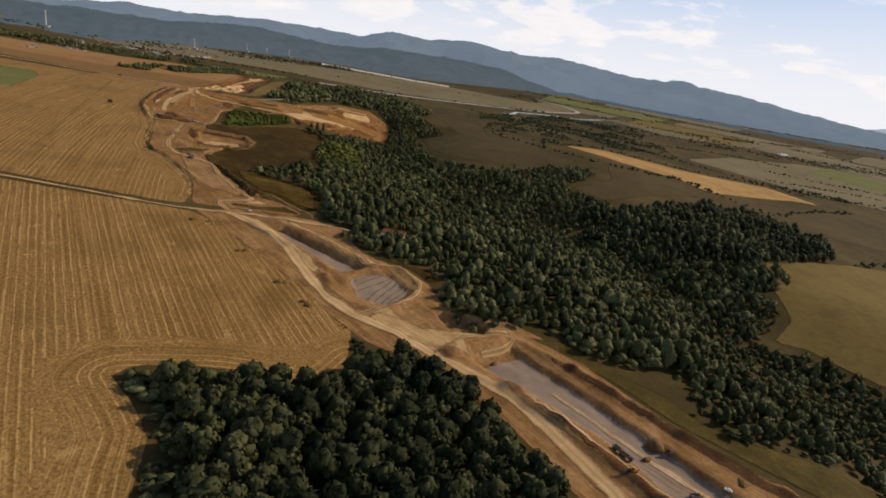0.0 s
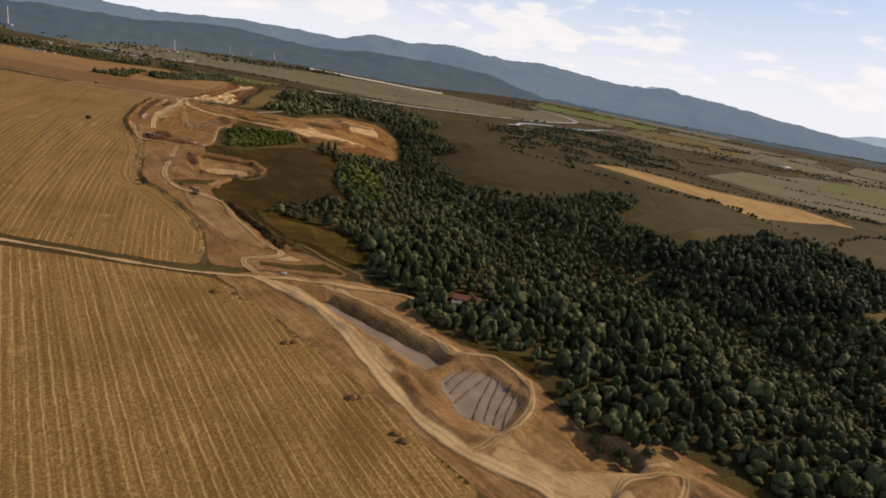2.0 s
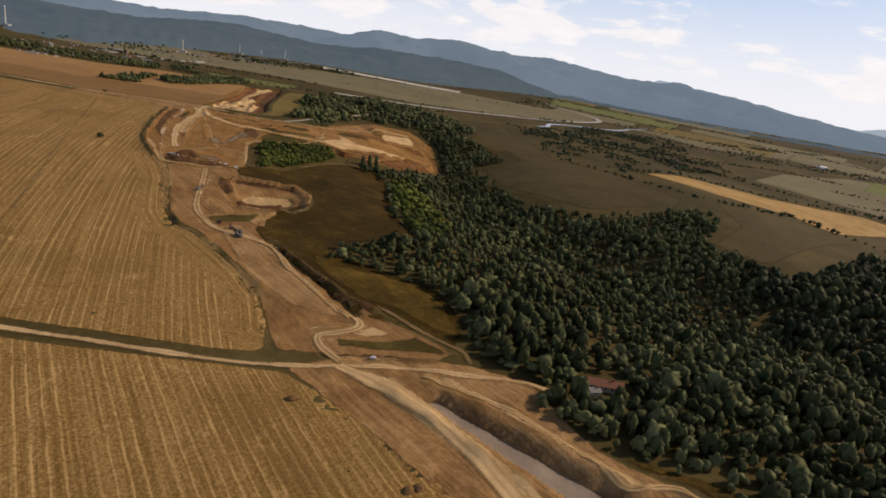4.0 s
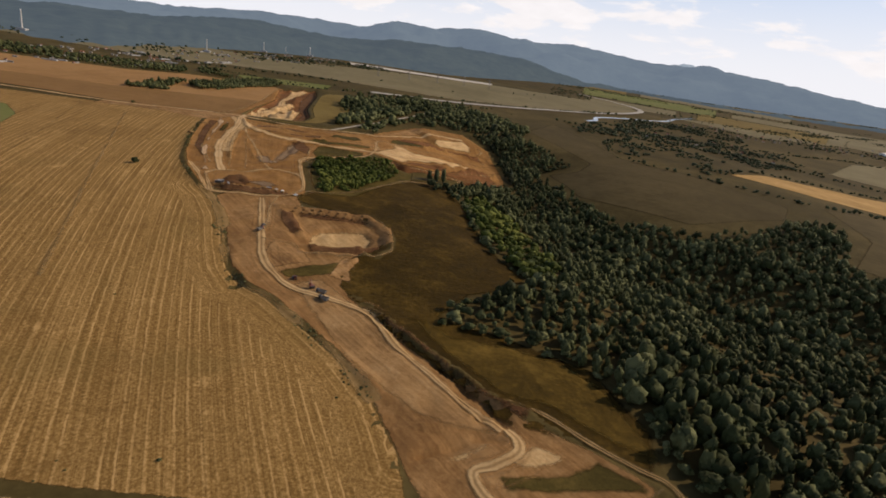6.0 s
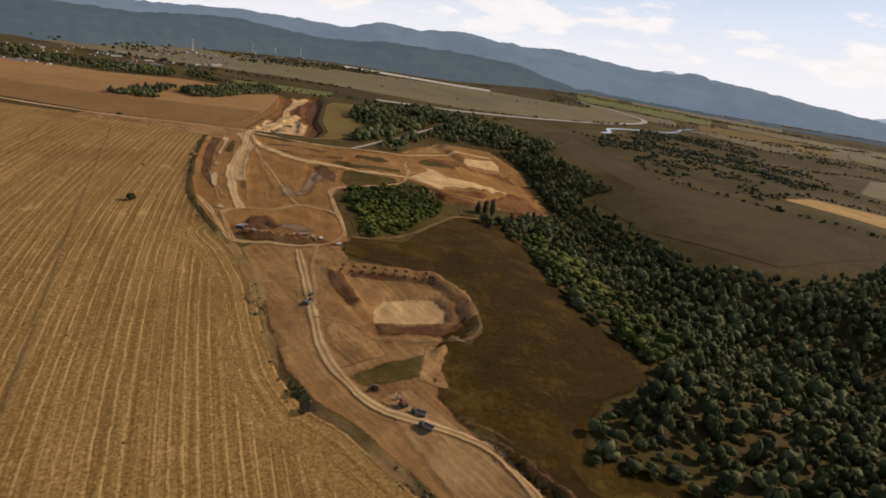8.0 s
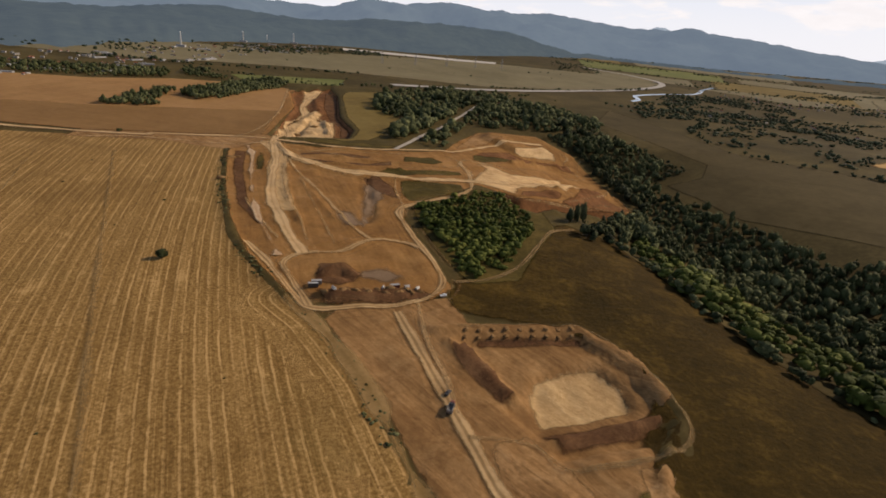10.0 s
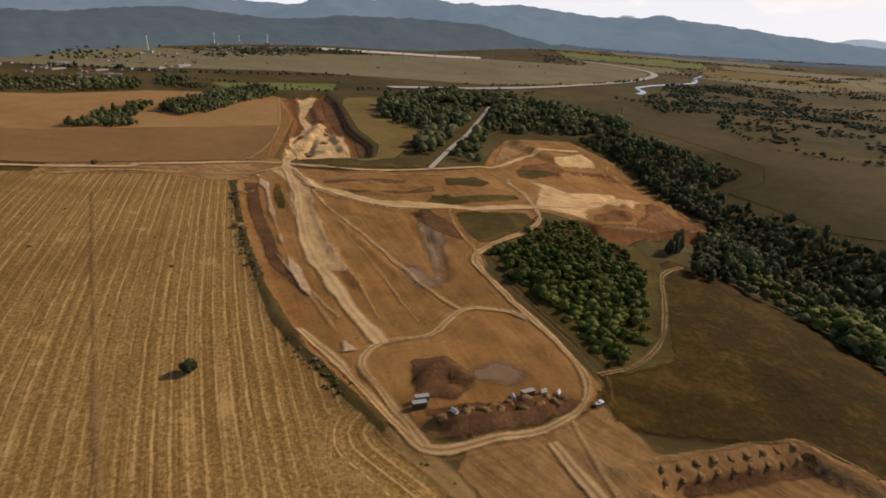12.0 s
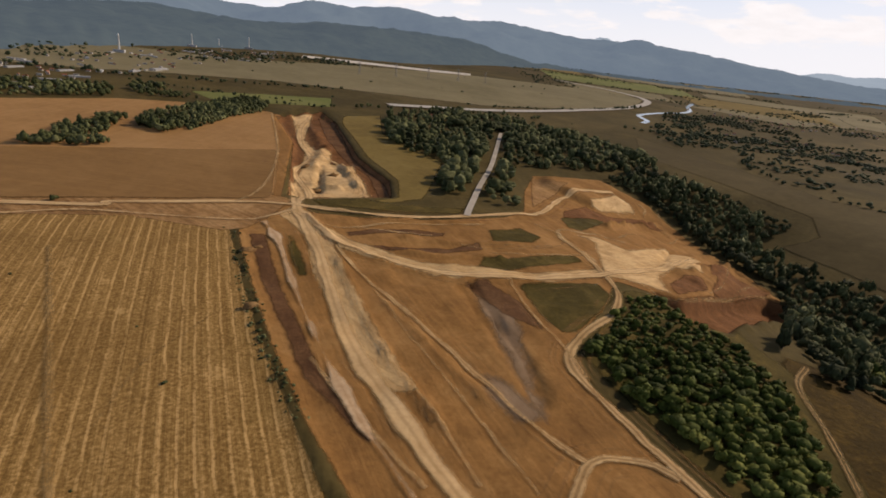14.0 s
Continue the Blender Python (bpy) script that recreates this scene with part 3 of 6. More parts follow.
# ---------------------------------------------------------------- the ground sheet


def axis(lo, hi, step, start, end, grow=1.14):
    a = list(np.arange(round(lo / step), round(hi / step) + 1) * step)
    s = step
    while a[-1] < end:
        s = min(s * grow, 160)
        a.append(a[-1] + s)
    s = step
    while a[0] > start:
        s = min(s * grow, 160)
        a.insert(0, a[0] - s)
    return np.array(a)


GX, GY = axis(-262, 128, CELL, -4600, 4600), axis(86, 640, CELL, -2600, 4600)
X, Y, F = lattice(GX, GY)
GZ = ground(X, Y)
gm = mesh_from("ground", np.stack([X, Y, GZ], 1), F, M_GROUND, True)
tagged(new("ground", gm), "dry olive-brown grassland rolling down to a stream valley", "ground", kind="structure")
GZ = GZ.reshape(len(GY), len(GX))


def rows_along(degrees):
    c, s = math.cos(radians(degrees)), math.sin(radians(degrees))
    return lambda X, Y: (X * c - Y * s, X * s + Y * c)


GROVE = [(-62, 114), (-50, 118), (-42, 120), (-28, 121), (-24, 119), (-14, 124), (-10, 136), (-2, 140), (7, 138), (14, 134), (24, 127),
         (29, 119), (32, 112), (37, 104), (41, 97), (47, 80), (45, 62), (0, 40), (-35, 60), (-41, 80), (-44, 88), (-47, 98), (-54, 106)]


def rows_round_grove(X, Y):
    """Rows run straight, and bend round the wood where the harvester turned."""
    a, b = rows_along(-33)(X, Y)
    d, _, _ = signed(X, Y, GROVE)
    k = (d > -15).astype(float)
    return a * (1 - k) + (-d * 1.0) * k, b


# the combed rows of the plateau field swing round as they run north
ROW_Y = np.arange(-200.0, 1000.0, 4.0)
ROW_SHIFT = np.cumsum(np.tan(np.radians(np.interp(ROW_Y, (240, 300, 350, 400, 440, 520), (22, 19, 17, 13.5, 10.5, 9))))) * 4.0
EDGE_N = [(-101, 246), (-107, 264), (-117, 279), (-128, 291), (-140, 303), (-148, 308), (-155, 318), (-162, 335), (-170, 357), (-181, 377), (-189, 386)]


def rows_swinging(X, Y):
    a = X + np.interp(Y, ROW_Y, ROW_SHIFT)
    d, _, _ = seg_distance(X, Y, EDGE_N)
    k = (d < 9.0).astype(float)
    return a * 0.95 * (1 - k) + d * k, Y


FIELD_N = [(-107, 264), (-117, 279), (-128, 291), (-140, 303), (-148, 308), (-155, 318), (-162, 335), (-170, 357), (-181, 377), (-189, 386),
           (-203, 408), (-209, 419), (-213, 432), (-217, 446), (-222, 463), (-226, 480), (-230, 498), (-234, 516), (-250, 520), (-266, 526),
           (-300, 522), (-520, 500), (-520, 233), (-155, 233), (-110, 233), (-98, 235), (-101, 250)]
FIELD_S = [(-520, 225), (-155, 226), (-132, 227), (-92, 229), (-71, 215), (-48, 192), (-34, 178), (-22, 163), (-13, 152), (-12, 140), (-12, 128),
           (-22, 121), (-30, 123), (-48, 121), (-59, 118), (-62, 113), (-52, 104), (-45, 95), (-41, 80), (-34, 55), (-16, 30), (-60, -120), (-520, -120)]
sheet("stubble_field", FIELD_N, M_STUBBLE, 0.06, 2.4, "harvested golden-brown stubble field combed in long straw rows", "field", rows_swinging)
sheet("stubble_field", FIELD_S, M_STUBBLE, 0.06, 2.4, "harvested golden-brown stubble field with rows bending round a wood", "field", rows_round_grove)

sheet("bare_soil", SITE_S, M_DIRT, 0.10, CELL, "scraped tan soil of a road construction strip", "bare soil")
sheet("bare_soil", SITE_M, M_STRIP, 0.10, CELL, "graded orange-brown soil of a road construction strip", "bare soil")
sheet("bare_soil", SITE_N, M_ORANGE, 0.10, CELL, "wide graded orange-brown construction ground crossed by tracks", "bare soil")
sheet("cutting", CUT, M_RED_EARTH, 0.10, CELL, "brown earth sides of a road cutting dug into a low rise", "cutting")
sheet("cutting_floor", [(-229, 721), (-213, 739), (-216, 657), (-210, 634), (-203, 636), (-204, 613), (-194, 612), (-190, 562), (-215, 555), (-221, 546), (-223, 568), (-220, 596), (-219, 630),
                        (-224, 669)], M_SAND, 0.16, CELL, "bright sandy floor of a road cutting", "cutting")
MEADOW = [(-62, 257), (-50, 248), (-44, 265), (-52, 290), (-76, 302), (-91, 306), (-82, 322), (-68, 332), (-60, 344), (-68, 365), (-72, 387), (-76, 430),
          (-82, 456), (-100, 464), (-113, 450), (-130, 424), (-152, 398), (-152, 384), (-125, 378), (-114, 370), (-113, 358), (-122, 345), (-126, 318),
          (-106, 292), (-86, 270), (-80, 262)]
sheet("meadow", MEADOW, M_MEADOW, 0.06, 3.0, "dark dried-out brown-green meadow beside the works", "meadow")
sheet("gravel_bed", [(-60.2, 227), (-55, 228.4), (-17.3, 201.4), (-23.4, 196.4)], M_GRAVEL, 0.20, CELL, "long smooth grey gravel bed between earth banks", "gravel bed")
sheet("gravel_bed", inset(BASIN, 0.92), M_GRAVEL, 0.20, CELL, "grey gravel basin tipped in parallel windrows", "gravel bed")
sheet("gravel_bed", inset(LOW_PAD, 0.9), M_GRAVEL, 0.20, CELL, "broad grey gravel pad rutted by site lorries", "gravel bed")
sheet("pit_floor", PIT_FLOOR, M_SAND_SOFT, 0.20, CELL, "pale sandy floor of a shallow dug pit", "pit")
sheet("spoil_heap", PIT_SPOIL, M_SPOIL, 0.20, CELL, "long dark brown heap of stripped topsoil", "spoil heap")
sheet("spoil_heap", [(-184, 406), (-176, 407), (-170, 400), (-176, 392), (-184, 394)], M_SPOIL, 0.20, CELL, "round dark reddish heap of dug earth", "spoil heap")
sheet("quarry_face", QUARRY_FACE, M_RED_EARTH, 0.20, CELL, "stepped reddish-brown earth bank at the quarry edge", "quarry")
sheet("quarry_floor", [(-129, 507), (-120, 529), (-126, 536), (-114, 538), (-105, 531), (-74, 556), (-66, 543), (-79, 518), (-94, 516), (-106, 504), (-110, 490), (-124, 495), (-133, 496)], M_SAND, 0.20, CELL, "bright sandy quarry floor with lorry tracks", "quarry")
sheet("quarry_floor", [(-93, 591), (-70, 610), (-63, 602), (-62, 595), (-88, 582), (-94, 585)], M_SAND, 0.20, CELL, "bright sandy spoil tip on the upper bench of the quarry", "quarry")
sheet("quarry_wall", [(-111, 617), (-101, 607), (-92, 610), (-106, 593), (-132, 557)], M_DIRT, 0.18, CELL, "scraped tan earth wall of the upper quarry", "quarry")
sheet("quarry_step", [(-107, 502), (-93, 515), (-83, 515), (-87, 506), (-111, 490)], M_RED_EARTH, 0.24, CELL, "reddish cut step inside the quarry floor", "quarry")
sheet("quarry_step", [(-67, 540), (-54, 541), (-43, 525), (-88, 503), (-86, 509), (-77, 518)], M_RED_EARTH, 0.24, CELL, "stepped red-brown slope at the quarry rim", "quarry")
sheet("quarry_step", [(-116, 565), (-93, 589), (-94, 584), (-88, 580), (-64, 593), (-52, 585), (-72, 578), (-121, 553)], M_RED_EARTH, 0.22, CELL, "dark red-brown slope between quarry benches", "quarry")
sheet("topsoil_strip", [(-213, 732), (-201, 709), (-194, 622), (-184, 580), (-184, 560), (-190, 560), (-192, 596), (-200, 618), (-208, 662)], M_SPOIL, 0.24, CELL,
      "dark stripped topsoil on the side of the cutting", "topsoil")
sheet("grass_strip", [(39, 168), (55, 170), (70, 155), (82, 147), (88, 137), (98, 132), (114, 132), (150, 124), (150, 96), (118, 106), (91, 123), (79, 131),
                      (67, 145), (52, 160)], M_VERGE, 0.15, CELL, "olive grass strip between the works and the wood", "grass")
sheet("grass_plot", [(-84, 247), (-69, 250), (-61, 255), (-51, 248), (-53, 246), (-82, 242)], M_VERGE, 0.15, CELL, "small dark green grass plot between tracks", "grass")
sheet("grass_plot", [(-161, 489), (-134, 494), (-133, 484), (-143, 473), (-153, 464), (-158, 462), (-161, 472)], M_VERGE, 0.15, CELL, "olive grass plot inside the works", "grass")
sheet("grass_plot", [(-166, 505), (-133, 514), (-131, 507), (-160, 496), (-170, 497)], M_VERGE, 0.15, CELL, "olive grass plot inside the works", "grass")
sheet("scrub_ground", [(-128, 492), (-142, 473), (-158, 457), (-156, 440), (-150, 412), (-144, 398), (-128, 404), (-116, 430), (-104, 452), (-104, 474), (-114, 488)],
      M_VERGE, 0.15, 3.0, "rough green ground under dense scrub", "grass")

sheet("roadside_soil", [(-300, 517), (-262, 522), (-236, 513), (-222, 518), (-212, 540), (-222, 550), (-240, 546), (-300, 535)], M_DIRT, 0.09, CELL, "worn dusty soil round the road junction", "bare soil")
sheet("cutting_shoulder", [(-236, 545), (-222, 548), (-222, 640), (-232, 712), (-242, 714), (-233, 640), (-231, 580)], M_ORANGE, 0.09, CELL, "bare brown shoulder beside the cutting", "bare soil")
sheet("pale_soil", [(-219, 540), (-206, 514), (-203, 488), (-198, 462), (-192, 440), (-200, 440), (-206, 460), (-213, 488), (-215, 512), (-224, 530)], M_SAND_SOFT, 0.14, CELL, "pale driven soil spreading from the haul road", "bare soil")
sheet("pale_soil", [(-212, 528), (-200, 512), (-184, 500), (-150, 498), (-128, 506), (-124, 500), (-150, 489), (-182, 488), (-206, 504)], M_SAND_SOFT, 0.13, CELL, "pale driven soil spreading from the haul road", "bare soil")
sheet("meadow", [(-17, 217), (11, 210), (13, 197), (7, 197), (0, 206), (-12, 210)], M_MEADOW, 0.16, CELL, "dry brown grass slope between basin and wood", "meadow")
sheet("pale_soil", [(-8, 168), (2, 166), (14, 158), (20, 150), (12, 146), (0, 154), (-12, 162)], M_SAND_SOFT, 0.15, CELL, "pale driven soil at the haul road bend", "bare soil")
sheet("levelled_plot", [(-149, 341), (-141, 344), (-132, 330), (-143, 321), (-149, 330)], M_DIRT, 0.16, CELL, "levelled pale tan plot beside the track", "bare soil")
sheet("grass_plot", [(-143, 320), (-132, 329), (-122, 334), (-122, 324), (-130, 319), (-138, 316)], M_VERGE, 0.17, CELL, "dark grass band across the works", "grass")
sheet("spoil_path", [(-125, 337), (-117, 338), (-120, 327), (-118, 318), (-122, 319), (-127, 321)], M_DIRT, 0.18, CELL, "trodden tan soil between grass and spoil", "bare soil")
# the south bank's shade is put into this sheet's dark colour
sheet("pit_bank", [(-140, 345), (-128, 348.5), (-117, 352), (-112, 357), (-112.5, 349), (-117, 345), (-136, 339.5)], M_SPOIL, 0.22, CELL, "earth bank of the pit, shade put into its dark colour", "pit")
sheet("pit_bank", [(-148, 375), (-122, 378.5), (-116, 374), (-122, 374.5), (-146, 371)], M_SPOIL, 0.2, CELL, "churned brown earth rim of the pit", "pit")
sheet("churned_soil", [(-184, 392), (-166, 394), (-156, 396), (-153, 391), (-164, 386), (-180, 383)], M_SPOIL, 0.16, CELL, "churned dark reddish soil inside the ring track", "bare soil")
sheet("churned_soil", [(-204, 428), (-214, 446), (-224, 482), (-230, 512), (-224, 514), (-218, 482), (-209, 448), (-200, 430)], M_SPOIL, 0.12, CELL, "dark churned topsoil strip along the field edge", "bare soil")
sheet("churned_soil", [(-160, 462), (-170, 470), (-176, 488), (-168, 490), (-162, 478)], M_SPOIL, 0.13, CELL, "dull brown stripped ground between tracks", "bare soil")
sheet("gravel_patch", [(-178, 430), (-170, 434), (-174, 446), (-182, 452), (-184, 440)], M_THIN_GRAVEL, 0.14, CELL, "thin grey gravel scatter on soil", "gravel")
sheet("gravel_patch", [(-174, 404), (-164, 408), (-158, 400), (-164, 395), (-176, 397)], M_THIN_GRAVEL, 0.18, CELL, "thin grey gravel scatter on soil", "gravel")
sheet("corridor_soil", [(-137, 314), (-128, 321), (-114, 305), (-103, 289), (-90, 273), (-79, 260), (-81, 258), (-92, 257), (-102, 263), (-114, 275), (-127, 296)], M_CORRIDOR, 0.13, CELL, "pale rolled soil in the middle of the strip", "bare soil")
sheet("turning_place", [(-86, 248), (-78, 253), (-74, 258), (-67, 255), (-68, 252), (-74, 249)], M_SAND_SOFT, 0.20, CELL, "pale trodden turning place at the end of the strip", "bare soil")
sheet("tipped_soil", [(-93, 250), (-84, 256), (-82, 254), (-87, 250), (-91, 248)], M_SAND_SOFT, 0.20, CELL, "pale tipped soil beside a short trench", "bare soil")
sheet("golden_meadow", [(-107, 305), (-95, 306), (-89, 298), (-74, 297), (-59, 292), (-50, 281), (-47, 267), (-44, 257), (-46, 252), (-59, 260), (-70, 269), (-79, 270), (-87, 279), (-98, 294)], M_GOLD_MEADOW, 0.20, 2.4, "golden dried grass between the strip and the wood", "meadow")
sheet("pale_soil", [(-66, 234), (-50, 218), (-36, 202), (-30, 192), (-34, 188), (-48, 204), (-66, 222), (-78, 232)], M_SAND_SOFT, 0.14, CELL, "pale scraped soil beside the gravel bed", "bare soil")
sheet("pale_soil", [(-52, 238), (-36, 226), (-20, 213), (-8, 207), (-14, 203), (-26, 212), (-46, 228), (-58, 236)], M_SAND_SOFT, 0.14, CELL, "pale scraped soil beside the gravel bed", "bare soil")
sheet("pale_soil", [(-12, 166), (2, 156), (16, 148), (24, 148), (20, 158), (32, 166), (38, 166), (36, 172), (18, 164), (6, 162), (-4, 172)], M_SAND_SOFT, 0.14, CELL, "pale scraped soil at the haul road bend", "bare soil")
sheet("dark_bank", [(36, 164), (54, 153), (68, 139), (80, 127), (92, 117), (108, 105), (104, 102), (90, 112), (76, 124), (64, 137), (50, 151)], M_SPOIL, 0.12, CELL, "long dark bank of topsoil beside the pad", "earth bank")
sheet("dark_bank", [(-113, 306), (-105, 299), (-98, 292), (-88, 279), (-78, 269), (-72, 267), (-74, 263), (-80, 266), (-90, 277), (-100, 289), (-107, 296), (-113, 304)], M_SPOIL, 0.24, CELL, "long brown bank of stripped earth beside the ditch", "earth bank")
sheet("dark_bank", [(33, 139), (46, 126), (58, 111), (68, 97), (80, 83), (76, 80), (62, 96), (53, 109), (43, 122)], M_SPOIL, 0.12, CELL, "long dark bank of topsoil beside the haul road", "earth bank")
sheet("grass_plot", [(-158, 529), (-143, 536), (-138, 526), (-144, 519), (-160, 515)], M_VERGE, 0.15, CELL, "olive grass plot inside the works", "grass")
sheet("grass_plot", [(-122, 554), (-95, 576), (-95, 562), (-117, 540), (-124, 542)], M_VERGE, 0.15, CELL, "ragged green patch between quarry benches", "grass")
sheet("grass_plot", [(-220, 513), (-217, 515), (-213, 496), (-212, 486), (-216, 486), (-219, 499)], M_VERGE, 0.15, CELL, "narrow dark grass island between tracks", "grass")
sheet("grass_verge", [(-214, 549), (-196, 554), (-185, 549), (-158, 552), (-162, 543), (-186, 539), (-211, 541)], M_VERGE, 0.15, CELL, "dark grass verge along the plateau road", "grass")
sheet("stripped_soil", [(-176, 488), (-168, 489), (-164, 470), (-169, 441), (-172, 428), (-176, 436), (-176, 460)], M_THIN_GRAVEL, 0.12, CELL, "dull grey-brown stripped band between tracks", "bare soil")
sheet("stripped_soil", [(-204, 519), (-188, 524), (-172, 524), (-172, 519), (-188, 518), (-203, 514)], M_SPOIL, 0.12, CELL, "dark ridged soil beside the plateau road", "bare soil")
sheet("stripped_soil", [(-204, 510), (-190, 509), (-174, 511), (-163, 517), (-162, 510), (-176, 505), (-192, 504)], M_SPOIL, 0.12, CELL, "dark ridged soil beside the plateau road", "bare soil")

FAR = [
    ("tan_field", [(-520, 535), (-295, 531), (-224, 545), (-227, 624), (-236, 716), (-252, 722), (-283, 722), (-320, 708), (-359, 676), (-520, 640)], M_TAN,
     "wide pale tan harvested field on the plateau"),
    ("olive_field", [(-197, 732), (-170, 751), (-175, 682), (-152, 625), (-172, 558), (-185, 549), (-208, 547), (-184, 556), (-181, 581), (-190, 620), (-199, 705)],
     M_OLIVE, "olive pasture between the cutting and a wood"),
    ("green_field", [(-295, 765), (-201, 806), (-202, 760), (-273, 735)], M_GREEN, "fresh green crop field beyond the woods"),
    ("green_field", [(-380, 460), (-325, 482), (-305, 460), (-285, 400), (-340, 390)], M_GREEN, "fresh green crop corner beside stubble"),
    ("brown_field", [(4, 668), (11, 646), (26, 588), (11, 566), (-10, 566), (-4, 535), (-2, 505), (46, 450), (110, 470), (130, 500), (102, 556), (58, 612), (52, 700),
                     (40, 790), (-5, 700)], M_PLOUGH, "large bare brown field beyond the wood"),
    ("brown_field", [(106, 408), (128, 386), (181, 430), (222, 462), (262, 485), (235, 525), (160, 512), (147, 452)], M_PLOUGH, "bare brown field between dark woods"),
    ("straw_field", [(128, 590), (182, 628), (275, 630), (381, 640), (416, 572), (376, 566), (254, 500), (235, 535), (184, 546)], M_STRAW,
     "golden cut straw field in the valley"),
    ("brown_field", [(284, 440), (320, 412), (420, 400), (520, 560), (420, 565), (262, 488)], M_PLOUGH, "bare brown field between hedges"),
    ("olive_field", [(190, 312), (228, 326), (278, 345), (380, 360), (380, 160), (200, 190), (178, 226), (164, 230), (184, 250), (190, 282)], M_OLIVE,
     "dry olive pasture at the edge of the wood"),
    ("pasture", [(-900, 800), (-407, 790), (-245, 860), (-195, 862), (-60, 866), (60, 930), (190, 1040), (280, 1180), (300, 1300), (0, 1280), (-300, 1010), (-900, 960)], M_PLAIN,
     "pale dry pasture on the valley plain"),
    ("pasture", [(330, 760), (460, 900), (640, 1000), (900, 1050), (900, 700), (600, 620), (440, 640)], M_PLAIN, "pale dry pasture on the valley plain"),
    ("pasture", [(330, 1180), (480, 1240), (900, 1500), (900, 1200), (640, 1120), (420, 1040)], M_PLAIN, "pale dry pasture on the valley plain"),
]
for name, poly, mat, label in FAR:
    sheet(name, poly, mat, 0.18, 4.0 if name == "tan_field" else 6.0, label, "field" if "field" in name else "pasture")

sheet("worked_field", [(-520, 535), (-295, 531), (-225, 545), (-228, 619), (-258, 607), (-288, 598), (-320, 587), (-520, 560)], M_TAN_DARK, 0.30, 4.0,
      "worked brown band of a harvested field beside the plateau road", "field")

def polar(r0, r1, a0, a1):
    """A field between two distances and two bearings from the head of the works."""
    ring = [(r0, a) for a in np.linspace(a0, a1, 5)] + [(r1, a) for a in np.linspace(a1, a0, 5)]
    return [(-100 + r * math.sin(radians(a)), 180 + r * math.cos(radians(a))) for r, a in ring]


for k, (r0, r1, a0, a1) in enumerate(((1120, 1330, 15, 24), (1150, 1420, 25.5, 36), (1180, 1400, 37, 52), (1360, 1600, 4, 14), (1380, 1700, 15, 27), (1450, 1650, 28, 41), (1430, 1750, 43, 58),
                                      (1720, 2080, 8, 19), (1740, 2200, 20, 33), (1690, 2150, 34, 47), (980, 1160, 44, 60), (2120, 2500, 12, 28), (2240, 2560, 30, 50))):
    mat = (M_PLAIN, M_OLIVE, M_PLAIN, M_PLOUGH, M_GREEN, M_PLAIN)[k % 6]
    sheet("valley_field", polar(r0, r1, a0, a1), mat, 0.4, 22.0, "distant dry field between hedges on the valley plain", "field")

